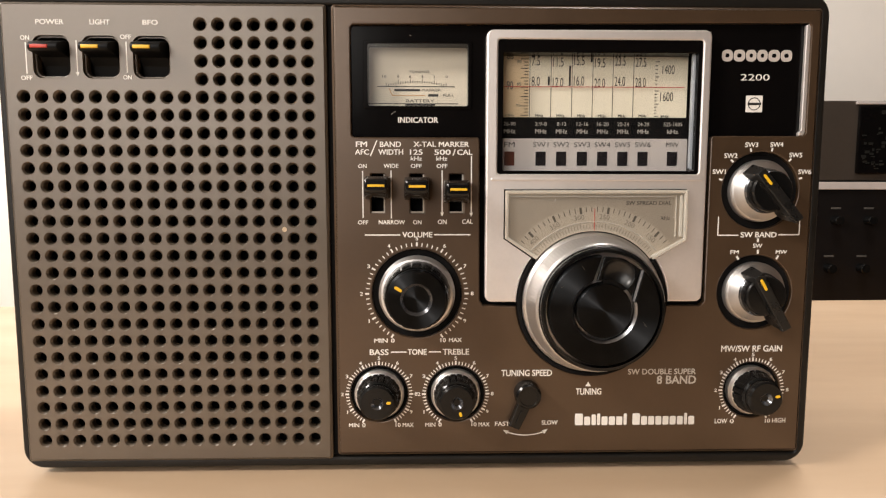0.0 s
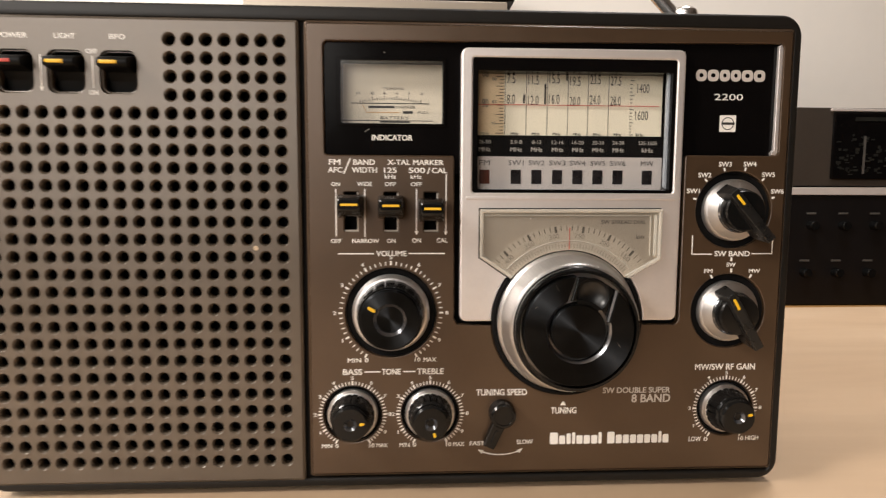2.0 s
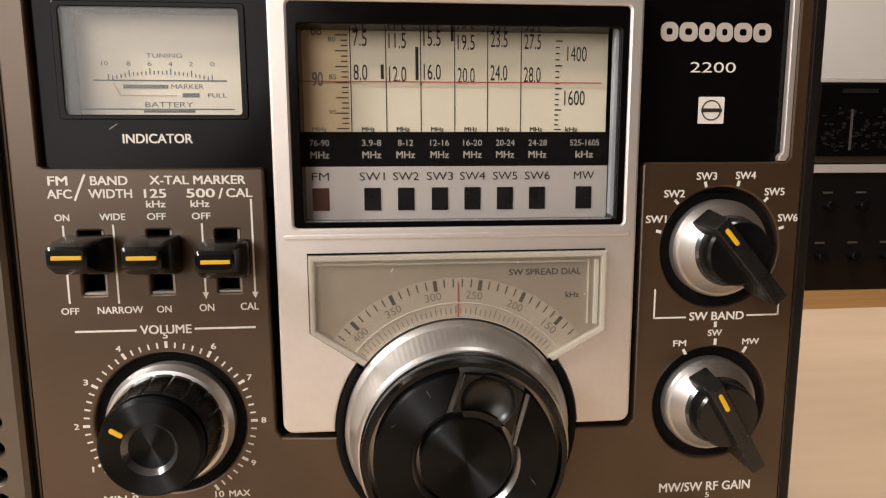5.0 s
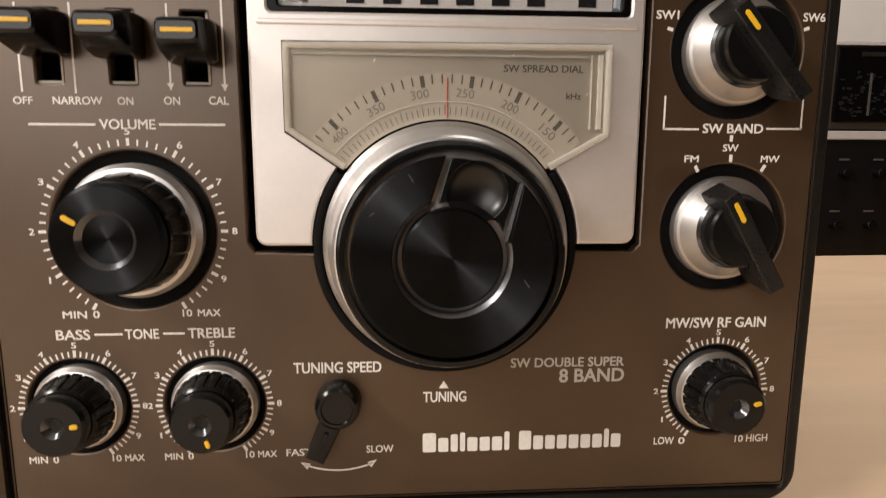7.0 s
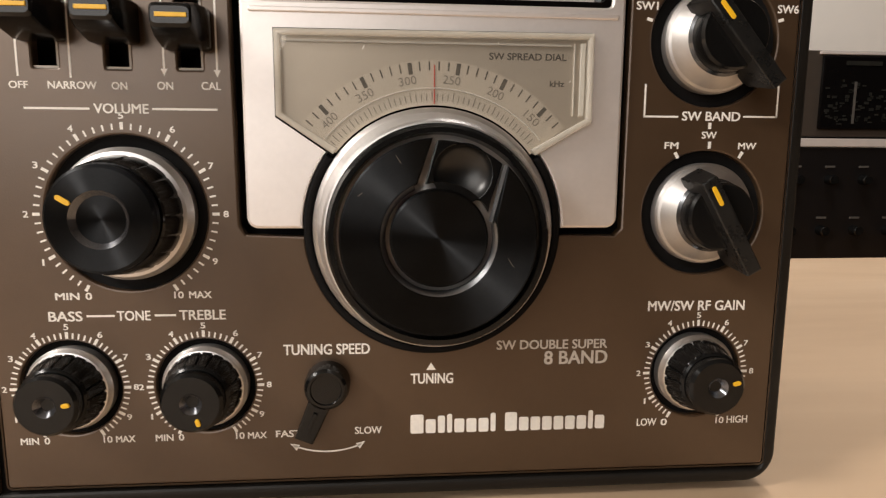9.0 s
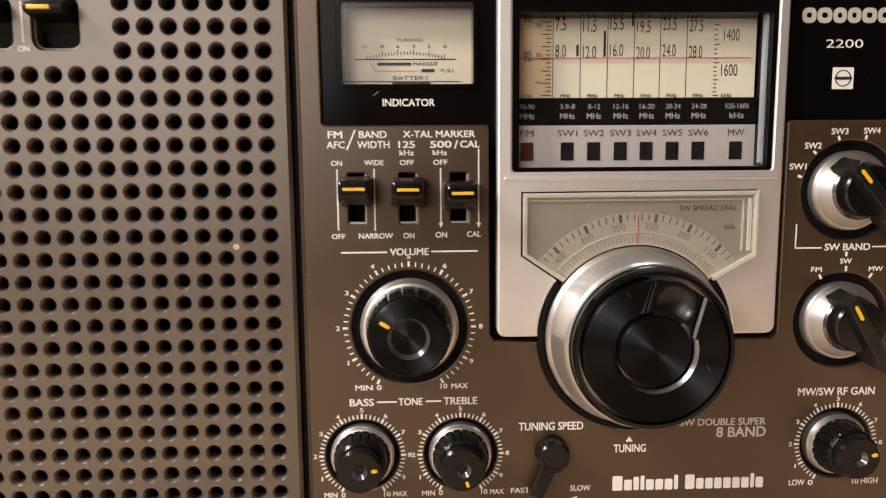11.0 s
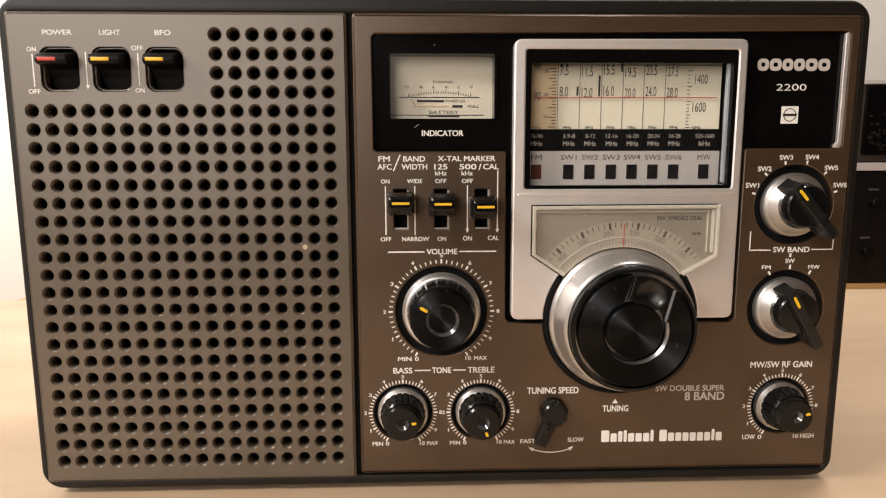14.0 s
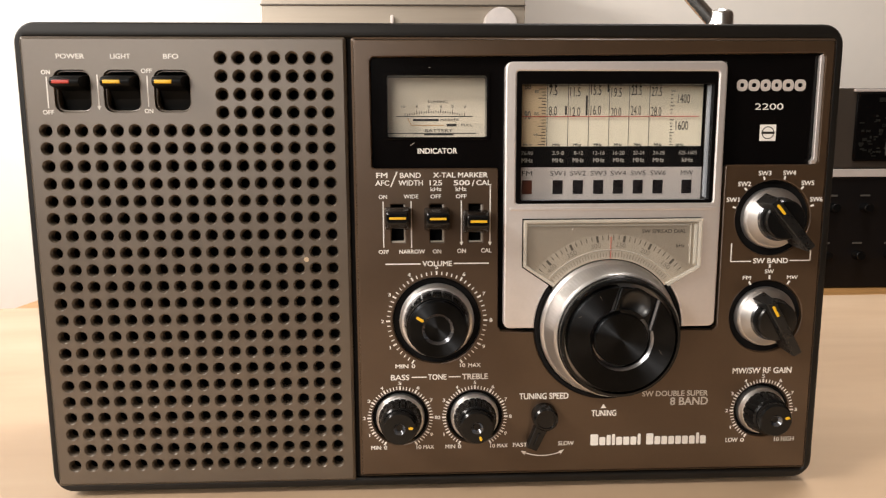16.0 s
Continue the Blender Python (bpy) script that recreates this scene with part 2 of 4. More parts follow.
def plate_bm(rings, front, thick, bevel=0.0, res=1):
    """A flat plate with holes: rings of (x, z) in mm; the first is the outline."""
    cu = bpy.data.curves.new("draft", "CURVE")
    cu.dimensions, cu.fill_mode = "2D", "BOTH"
    cu.extrude, cu.bevel_depth, cu.bevel_resolution, cu.offset = thick / 2 - bevel, bevel, res if bevel else 0, -bevel
    for ring in rings:
        s = cu.splines.new("POLY")
        s.points.add(len(ring) - 1)
        for p, (x, z) in zip(s.points, ring):
            p.co = (x, z, 0, 1)
        s.use_cyclic_u = True
    me = from_curve(cu)
    bm = bmesh.new()
    bm.from_mesh(me)
    bpy.data.meshes.remove(me)
    for v in bm.verts:
        x, z, o = v.co
        v.co = (x / 1000, -(o - thick / 2 + front) / 1000, z / 1000)
    bmesh.ops.remove_doubles(bm, verts=bm.verts, dist=1e-6)
    return bm


def rect(x0, x1, z0, z1, r=0.0, n=5):
    if r <= 0:
        return [(x0, z0), (x1, z0), (x1, z1), (x0, z1)]
    pts = []
    for cx, cz, a in ((x1 - r, z0 + r, -90), (x1 - r, z1 - r, 0), (x0 + r, z1 - r, 90), (x0 + r, z0 + r, 180)):
        pts += [(cx + r * math.cos(radians(a + 90 * i / n)), cz + r * math.sin(radians(a + 90 * i / n))) for i in range(n + 1)]
    return pts


def arc(cx, cz, r, a0=0.0, a1=360.0, n=48, close=True):
    k = n if close else n - 1
    return [(cx + r * math.cos(radians(a0 + (a1 - a0) * i / k)), cz + r * math.sin(radians(a0 + (a1 - a0) * i / k))) for i in range(n)]


def lathe_bm(profile, cx, cz, n=72, flutes=0, rows=(), depth=0.0, bm=None, squeeze=3.0):
    """Turns the profile [(radius, out)] round the axis that points at the viewer; rows named in rows are fluted."""
    bm = bm or bmesh.new()
    prev = None
    for k, (r, o) in enumerate(profile):
        ring = []
        for i in range(n):
            a = 2 * math.pi * i / n
            rr = r
            if flutes and k in rows:
                rr = r - depth * max(0.0, math.cos(a * flutes)) ** squeeze
            ring.append(bm.verts.new(((cx + rr * math.cos(a)) / 1000, -o / 1000, (cz + rr * math.sin(a)) / 1000)))
        if prev:
            for i in range(n):
                bm.faces.new((prev[i], prev[(i + 1) % n], ring[(i + 1) % n], ring[i]))
        else:
            first = ring
        prev = ring
    if profile[-1][0] < 1e9:
        bm.faces.new(prev)
    return bm


def ring_bm(cx, cz, r0, o0, r1, o1, n=64):
    """A thin conical ring between two radii."""
    bm = bmesh.new()
    rows = [[bm.verts.new((x / 1000, -o / 1000, z / 1000)) for x, z in arc(cx, cz, r, 0, 360, n)] for r, o in ((r0, o0), (r1, o1), (r1, o1 - 0.3), (r0, o0 - 0.3))]
    for p, q in zip(rows, rows[1:] + rows[:1]):
        for i in range(n):
            bm.faces.new((p[i], p[(i + 1) % n], q[(i + 1) % n], q[i]))
    return bm


def prism_bm(poly, x0, x1, bevel=0.0, bm=None):
    """A bar along x with the outline poly of (z, out), in mm."""
    bm = bm or bmesh.new()
    a = [bm.verts.new((x0 / 1000, -o / 1000, z / 1000)) for z, o in poly]
    b = [bm.verts.new((x1 / 1000, -o / 1000, z / 1000)) for z, o in poly]
    n = len(poly)
    bm.faces.new(a)
    bm.faces.new(b)
    for i in range(n):
        bm.faces.new((a[i], a[(i + 1) % n], b[(i + 1) % n], b[i]))
    bmesh.ops.recalc_face_normals(bm, faces=bm.faces)
    if bevel:
        bmesh.ops.bevel(bm, geom=bm.edges[:], offset=bevel / 1000, segments=2, affect="EDGES", profile=0.5)
    return bm


def box_bm(x0, x1, y0, y1, z0, z1, bevel=0.0, seg=2):
    """A box in metres."""
    bm = bmesh.new()
    bmesh.ops.create_cube(bm, size=1.0, matrix=Matrix.LocRotScale(((x0 + x1) / 2, (y0 + y1) / 2, (z0 + z1) / 2), None, (x1 - x0, y1 - y0, z1 - z0)))
    if bevel:
        bmesh.ops.bevel(bm, geom=bm.edges[:], offset=bevel, segments=seg, affect="EDGES", profile=0.5)
    return bm


def flat_bm(polys, out, bm=None):
    """Flat printed shapes: polygons of (x, z) in mm laid at out."""
    bm = bm or bmesh.new()
    for p in polys:
        bm.faces.new([bm.verts.new((x / 1000, -out / 1000, z / 1000)) for x, z in p])
    return bm


def stroke(x0, z0, x1, z1, w):
    d = math.hypot(x1 - x0, z1 - z0)
    nx, nz = -(z1 - z0) / d * w / 2, (x1 - x0) / d * w / 2
    return [(x0 + nx, z0 + nz), (x1 + nx, z1 + nz), (x1 - nx, z1 - nz), (x0 - nx, z0 - nz)]


GLYPHS = {}


def text_bm(text, x0, x1, z0, z1, out, bm=None, turn=0.0, weight=0.022):
    """Lettering that fills the box x0..x1, z0..z1; turn in degrees about its middle; weight thickens the strokes, in ems."""
    bm = bm or bmesh.new()
    if text not in GLYPHS:
        cu = bpy.data.curves.new("draft", "FONT")
        cu.body, cu.size, cu.resolution_u = text, 1.0, 3
        GLYPHS[text] = from_curve(cu)
    me = GLYPHS[text]
    xs, zs = [v.co.x for v in me.vertices], [v.co.y for v in me.vertices]
    ax, bx, az, bz = min(xs), max(xs), min(zs), max(zs)
    cx, cz, c, s = (x0 + x1) / 2, (z0 + z1) / 2, math.cos(radians(turn)), math.sin(radians(turn))
    shifts = ((-weight, -weight * 0.6), (weight, -weight * 0.6), (weight, weight * 0.6), (-weight, weight * 0.6)) if weight else ((0, 0),)
    for k, (sx, sz) in enumerate(shifts):
        made = []
        for v in me.vertices:
            dx = ((v.co.x + sx - ax + weight) / (bx - ax + 2 * weight) - 0.5) * (x1 - x0)
            dz = ((v.co.y + sz - az + weight * 0.6) / (bz - az + 1.2 * weight) - 0.5) * (z1 - z0)
            made.append(bm.verts.new(((cx + dx * c - dz * s) / 1000, -(out + 0.006 * k) / 1000, (cz + dx * s + dz * c) / 1000)))
        for p in me.polygons:
            bm.faces.new([made[i] for i in p.vertices])
    return bm


# ---- room ----
def wall(name, x0, x1, y0, y1, z0, z1, mat, label):
    ob = finish(box_bm(x0, x1, y0, y1, z0, z1), name, mat)
    return tagged(ob, label, "wall", kind="structure")


wall("wall_north", -1.7, 3.4, 1.3, 1.4, -0.75, 1.75, WALLP, "warm white painted wall behind the hi-fi")
# South and east walls are never seen; their dark tone shapes the light.
wall("wall_south", -1.7, 3.4, -4.6, -4.5, -0.75, 1.75, TAUPE, "unseen wall, made dark taupe to cut fill and reflections")
wall("wall_west", -1.8, -1.7, -4.6, 1.4, -0.75, 1.75, WALLP, "warm white painted wall")
wall("wall_east", 3.4, 3.5, -4.6, 1.4, -0.75, 1.75, TAUPE, "unseen wall, made dark taupe to cut fill and reflections")
tagged(finish(box_bm(-1.8, 3.5, -4.6, 1.4, 1.75, 1.85), "ceiling", CEIL), "unseen ceiling, toned down to cut bounce light", "ceiling", kind="structure")
tagged(finish(box_bm(-1.8, 3.5, -4.6, 1.4, -0.85, -0.75), "floor", FLOORM), "brown oak floor", "floor", kind="structure")

# ---- table ----
table = thing("table", "pale birch veneer table top under the radio", "table", at=(0, 0, -0.74))


def at_floor(ob):
    ob.matrix_parent_inverse = Matrix.Translation((0, 0, 0.74)) @ Matrix.Rotation(radians(1.3), 4, "Z")
    return ob


at_floor(part("tabletop", box_bm(-0.95, 0.545, -0.31, 0.373, -0.028, 0.0, 0.002), TABLE, table))
for lx in (-0.88, 0.46):
    for ly in (-0.25, 0.33):
        at_floor(part("leg", box_bm(lx - 0.025, lx + 0.025, ly - 0.025, ly + 0.025, -0.75, -0.028, 0.003), TABLE, table))

# ---- radio ----
radio = thing("portable_radio", "brown-grey portable shortwave radio with black case and silver dial bezel", "radio")

# case: a rounded black shell behind the front panel
part("case", plate_bm([rect(-160.2, 161.2, 2.4, 191.5, 8.2, 8)], -13.0, 80, 3.0, 4), CASE, radio, "black grained plastic case")
part("case_rim", plate_bm([rect(-160.2, 161.2, 2.4, 191.5, 8.2, 8), rect(-156.6, 157.2, 6.4, 185.6, 1.5, 4)], -0.9, 12.2, 1.5, 3), CASE, radio, "black rounded front rim of the case")
for fx in (-128, 128):
    for fy in (20, 78):
        f = lathe_bm([(7, 0), (7, 4.6), (6.2, 5.6)], 0, 0, 32)
        for v in f.verts:
            v.co = ((fx / 1000) + v.co.x, fy / 1000 + v.co.z, 0.0056 + v.co.y)
        part("foot", f, BLACK, radio, "round black rubber foot")

# speaker grille: real holes in one plate
HX, HZ = [-150.1 + 6.76 * i for i in range(17)], [178.0 - 6.81 * j for j in range(25)]
ROCKERS = (-138.8, -120.2, -101.2)

def chamfer_bm(outer, inner, low, high=0.0):
    """A sloping strip between two outlines of the same number of points."""
    bm = bmesh.new()
    a = [bm.verts.new((x / 1000, -low / 1000, z / 1000)) for x, z in outer]
    b = [bm.verts.new((x / 1000, -high / 1000, z / 1000)) for x, z in inner]
    c = [bm.verts.new((x / 1000, -(low - 1.6) / 1000, z / 1000)) for x, z in outer]
    n = len(a)
    for i in range(n):
        k = (i + 1) % n
        bm.faces.new((a[i], a[k], b[k], b[i]))
        bm.faces.new((c[i], c[k], a[k], a[i]))
    return bm


HOLES = []
rings = [rect(-156.5, -35.8, 6.6, 185.0, 0.6, 3)]
for j, z in enumerate(HZ):
    for i, x in enumerate(HX):
        if j >= 4 or i >= 10:
            HOLES.append((x, z))
            rings.append(arc(x, z, 2.52, 0, 360, 20))
for x in ROCKERS:
    rings.append(rect(x - 6.9, x + 6.9, 157.7, 173.5, 3.2))
grille = part("speaker_grille", plate_bm(rings, 0.0, 1.6, 0.12, 0), GRILLE, radio, "brown-grey perforated speaker grille")
b = bmesh.new()
for x, z in HOLES:
    rows = [[b.verts.new((px / 1000, -o / 1000, pz / 1000)) for px, pz in arc(x, z, r, 0, 360, 20)] for r, o in ((2.62, -0.06), (2.48, -0.16), (2.02, -0.85), (1.96, -1.1), (1.94, -3.6))]
    for p, q in zip(rows, rows[1:]):
        for i in range(20):
            b.faces.new((p[i], p[(i + 1) % 20], q[(i + 1) % 20], q[i]))
tagged(part("hole_lining", b, GRILLE, grille), kind="stuff")
part("chamfer", chamfer_bm(rect(-157.4, -34.9, 5.7, 185.9, 1.0, 3), rect(-156.5, -35.8, 6.6, 185.0, 0.6, 3), -0.8), GRILLE, grille)
part("speaker_cloth", plate_bm([rect(-155, -36, 10, 185)], -6.0, 1.0), BLACK, radio, "black cloth behind the holes")
for x in ROCKERS:
    part("rocker_well", plate_bm([rect(x - 6.9, x + 6.9, 157.7, 173.5, 3.2), rect(x - 6.1, x + 6.0, 158.6, 172.9, 2.7)], -1.2, 3.6, 0.5), GRILLE, radio)
    r = part("rocker_switch", prism_bm([(172.3, -4), (171.3, 1.2), (170.2, 4.9), (168.9, 5.7), (167.6, 5.5), (166.9, 4.6), (166.0, -2.0), (163.0, -4.4), (159.0, -5.2)], x - 5.6, x + 5.4, 0.35), ROCKER, radio, "black rocker switch")
    hue = RED if x < -130 else YELLOW
    part("marker", prism_bm([(169.2, 5.2), (169.0, 5.95), (167.9, 5.95), (167.7, 5.2)], x - 4.4, x + 1.9, 0.12), hue, r, "red painted mark" if hue is RED else "yellow painted mark")

P = 0.06
part("paint_chip", lathe_bm([(1.5, -0.7), (1.3, -0.2), (0.9, 0.05), (0.01, 0.1)], -52.4, 99.9, 12), CHIP, grille, "small pale chip")


def print_on(parent, name, items, strokes=(), mat=None, out=P):
    """Every word and every line is a part of its own."""
    for it in items:
        finish(text_bm(*it[:5], out, None, *it[5:]), name, mat or WHITE, parent)
    for st in strokes:
        finish(flat_bm([st], out), "line", mat or WHITE, parent)


def arrow(x, z0, z1, head=1.6):
    return [stroke(x, z0, x, z1 + head, 0.45), [(x - 0.75, z1 + head), (x + 0.75, z1 + head), (x, z1)]]


print_on(grille, "lettering", [("POWER", -144, -133.4, 177.6, 179.5)])
print_on(grille, "lettering", [("LIGHT", -123.8, -116.2, 177.6, 179.5)])
print_on(grille, "lettering", [("BFO", -104, -98.2, 177.6, 179.5)])
print_on(grille, "lettering", [("ON", -150, -146.6, 171.8, 173.5), ("OFF", -150.6, -146.3, 156.9, 158.6)], [stroke(-148.2, 171, -148.2, 159.3, 0.45)])
print_on(grille, "lettering", [("OFF", -112.7, -108.5, 172.3, 174.0), ("ON", -112.2, -108.9, 157.3, 159.0)], [stroke(-110.5, 171.4, -110.5, 159.8, 0.45)])
print_on(grille, "arrow", [], arrow(-129.2, 171.8, 158.4))

# front panel: one plate with the black window well, switch slots and dial wells let into it
WELL = [(-25.6, 136.6), (-24.6, 135.9), (23.6, 135.9), (24.2, 135.2), (24.6, 71.5), (26.0, 69.4), (39.0, 68.9)]
WELL += arc(69.7, 70.7, 30.2, 183.0, 357.0, 60, False)
WELL += [(114.0, 68.9), (115.6, 70.6), (115.6, 136.0), (116.4, 136.8), (152.2, 136.8), (153.3, 138.0), (153.3, 179.0), (152.3, 180.2), (-24.7, 178.4), (-25.7, 177.2)]
KNOBS = {"volume": (-0.4, 74.2), "bass": (-15.8, 33.0), "treble": (15.2, 32.9), "rf": (136.9, 33.7), "band": (136.3, 115.2), "mode": (136.0, 74.3)}
WELLR = {"volume": 17.9, "bass": 11.6, "treble": 11.6, "rf": 11.6, "band": 15.4, "mode": 15.2}
rings = [rect(-32.0, 156.9, 8.2, 185.0, 1.0, 4), WELL]
for k, (x, z) in KNOBS.items():
    rings.append(arc(x, z, WELLR[k], 0, 360, 56))
SLIDES = (-15.6, -0.2, 15.3)
for x in SLIDES:
    rings.append(rect(x - 2.7, x + 2.7, 106.4, 121.6, 0.3, 2))
panel = part("front_panel", plate_bm(rings, 0.0, 3.0, 0.5), PANEL, radio, "brown-grey painted front panel")
part("chamfer", chamfer_bm(rect(-32.9, 157.8, 7.3, 185.9, 1.4, 4), rect(-32.0, 156.9, 8.2, 185.0, 1.0, 4), -0.8, -0.02), PANEL, panel)
part("seam", plate_bm([rect(-36, -32, 5.5, 187)], -2.4, 1.0), BLACK, radio)
part("window_plate", plate_bm([[(-26.5, 129), (30.6, 129), (30.6, 171.5), (110.4, 171.5), (110.4, 129), (154.5, 129), (154.5, 182), (-26.5, 182)], rect(-19.6, 19.9, 147.9, 172.0, 0.8)], -2.0, 1.0, 0.1), GLOSS, radio, "glossy black window plate")
part("rim", plate_bm([[(150.6, 137.0), (152.4, 137.0), (153.25, 138.2), (153.25, 178.8), (152.6, 179.9), (151.5, 179.4), (151.5, 139.2), (150.4, 138.0)]], -0.2, 1.7, 0.3), SILVER, radio, "bright metal rim")
for k, (x, z) in KNOBS.items():
    r = WELLR[k]
    part("knob_well", lathe_bm([(r + 0.6, -1.2), (r - 0.5, -1.9), (r - 1.5, -2.2), (0.01, -2.2)], x, z, 56), BLACK, radio)
part("backing", plate_bm([rect(-32, 155, 9, 121)], -6.2, 1.0), BLACK, radio)
part("window_well", plate_bm([rect(-32, 155, 121, 186)], -11.5, 1.0), BLACK, radio)

# slide switches
for x, mz in zip(SLIDES, (117.1, 116.8, 115.7)):
    b = bmesh.new()
    levels = ((5.1, 4.5, 0.0, 0.2), (5.1, 4.5, 0.0, 3.0), (4.7, 3.6, 0.4, 8.5), (4.2, 2.4, 0.8, 11.5), (3.8, 1.7, 0.8, 12.0))
    prev = None
    for w, h, up, o in levels:
        ring = [b.verts.new(((x + px) / 1000, -o / 1000, (mz - 0.8 + pz + up) / 1000)) for px, pz in rect(-w, w, -h, h, 1.0, 3)]
        if prev:
            for i in range(len(ring)):
                b.faces.new((prev[i], prev[(i + 1) % len(ring)], ring[(i + 1) % len(ring)], ring[i]))
        prev = ring
    b.faces.new(prev)
    # Grey strips colour in the slot's right and bottom edges as catching light.
    part("lit_slot_edge", plate_bm([rect(x + 2.2, x + 2.7, 106.95, 121.6)], -0.6, 2.0), GREYPRINT, radio)
    part("lit_slot_edge", plate_bm([rect(x - 2.7, x + 2.7, 106.4, 106.93)], -0.6, 2.0), GREYPRINT, radio)
    s = part("slide_switch", b, KNOB, radio, "black slide switch with a yellow line")
    part("marker", prism_bm([(mz + 0.45, 11.8), (mz + 0.45, 12.3), (mz - 0.45, 12.3), (mz - 0.45, 11.8)], x - 2.9, x + 3.4, 0.1), YELLOW, s, "yellow painted line")


# rotary scales and knobs
TICKS = {}


def scale(c, r0, r1, num_r, h, digits):
    x, z = KNOBS[c]
    for i in range(51):
        a = 240 - 6 * i
        major = i % 5 == 0
        key = (r0, major)
        if key not in TICKS:
            w = 0.36 if major else 0.21
            bt = flat_bm([[(r0, -w), (r1 + (0.25 if major else 0), -w), (r1 + (0.25 if major else 0), w), (r0, w)]], P)
            TICKS[key] = bpy.data.meshes.new("tick")
            bt.to_mesh(TICKS[key])
            bt.free()
            TICKS[key].materials.append(WHITE)
        t = new("tick", TICKS[key])
        t.parent = panel
        t.matrix_basis = pose(x / 1000, 0, z / 1000, 0, -a, 0)
    for d in digits:
        a = radians(240 - 30 * d)
        nx, nz = x + num_r * math.cos(a), z + num_r * math.sin(a)
        finish(text_bm(str(d), nx - h * (0.16 if d == 1 else 0.4), nx + h * (0.16 if d == 1 else 0.4), nz - h / 2, nz + h / 2, P), "numeral", WHITE, panel)


scale("volume", 19.0, 20.4, 22.1, 1.5, range(1, 10))
scale("bass", 12.1, 13.5, 14.9, 1.45, range(1, 10))
scale("treble", 12.1, 13.5, 14.9, 1.45, range(1, 10))
scale("rf", 12.1, 13.5, 14.9, 1.45, range(1, 9))


def marker_bm(cx, cz, r0, r1, angle, w, out, rise=0.25):
    a = radians(angle)
    h = w / 2
    cap = [(r1 - h + h * math.cos(radians(q)), h * math.sin(radians(q))) for q in range(-90, 91, 30)] + [(r0 + h + h * math.cos(radians(q)), h * math.sin(radians(q))) for q in range(90, 271, 30)]
    s = [(cx + t * math.cos(a) - v * math.sin(a), cz + t * math.sin(a) + v * math.cos(a)) for t, v in cap]
    return plate_bm([s], out + rise, 0.6, 0.12)


def turned_knob(name, c, label, skirt, body, cap, dish, mark, mat=KNOB, flutes=18, top=None):
    x, z = KNOBS[c]
    base = part(name, lathe_bm([(skirt[0], -2.0), (skirt[0], 0.6), (skirt[0] - 0.5, 1.4), (skirt[1], skirt[2]), (skirt[1] - 0.6, skirt[2] + 0.2)], x, z, 96), ALU, radio, label)
    b = lathe_bm([(body[0] + 0.2, skirt[2] - 1.4), (body[0], skirt[2] + 0.2), (body[1], body[2] - 0.4), (body[1] - 0.4, body[2])], x, z, 144, flutes, (0, 1, 2), 0.42 if top else 0.26, None, 9.0)
    part("grip", b, mat, base, "black fluted grip")
    b = lathe_bm([(cap[0] - 0.6, body[2] - 1.0), (cap[0] - 0.6, body[2] + 0.4), (cap[0], body[2] + 0.7), (cap[0], cap[1] - 0.8), (cap[0] - 0.7, cap[1] - 0.05), (dish[0] + 0.4, cap[1] + dish[2]), (dish[0] - 0.6, cap[1] - dish[1] + 0.2), (dish[0] - 0.8, cap[1] - dish[1]), (0.01, cap[1] - dish[1] - 0.1)], x, z, 96)
    part("cap", b, top or SPUN, base, "turned black cap")
    if top:
        part("cap_groove", lathe_bm([(cap[0] + 0.5, body[2] - 0.5), (cap[0] + 0.55, body[2] + 0.1), (cap[0] + 0.1, body[2] + 0.5), (cap[0] - 0.5, body[2] + 0.55)], x, z, 72), top, base, "raised ring under the cap")
    part("dish_bevel", ring_bm(x, z, dish[0] - 0.75, cap[1] - dish[1] + 0.12, dish[0] + 0.35, cap[1] + dish[2] + 0.06), DISHEDGE, base, "bevelled dish edge, brightened for its highlight")
    part("marker", marker_bm(x, z, mark[1], mark[2], mark[0], mark[3], cap[1] + 0.1), YELLOW, base, "yellow painted mark")
    return base


turned_knob("volume_knob", "volume", "black volume knob on a turned aluminium skirt", (15.2, 14.2, 2.6), (13.4, 12.2, 11.0), (11.5, 14.0), (5.8, 1.2, 0.1), (149, 6.3, 9.6, 1.15))
for c, a in (("bass", 4), ("treble", -72), ("rf", 14)):
    turned_knob({"bass": "bass_knob", "treble": "treble_knob", "rf": "gain_knob"}[c], c, "small black knob on a turned aluminium skirt", (10.0, 9.3, 2.0), (9.0, 7.7, 8.0), (6.9, 11.6), (2.1, 1.4, 0.0), (a, 3.6, 5.5, 1.05), flutes=20, top=SMALLCAP)


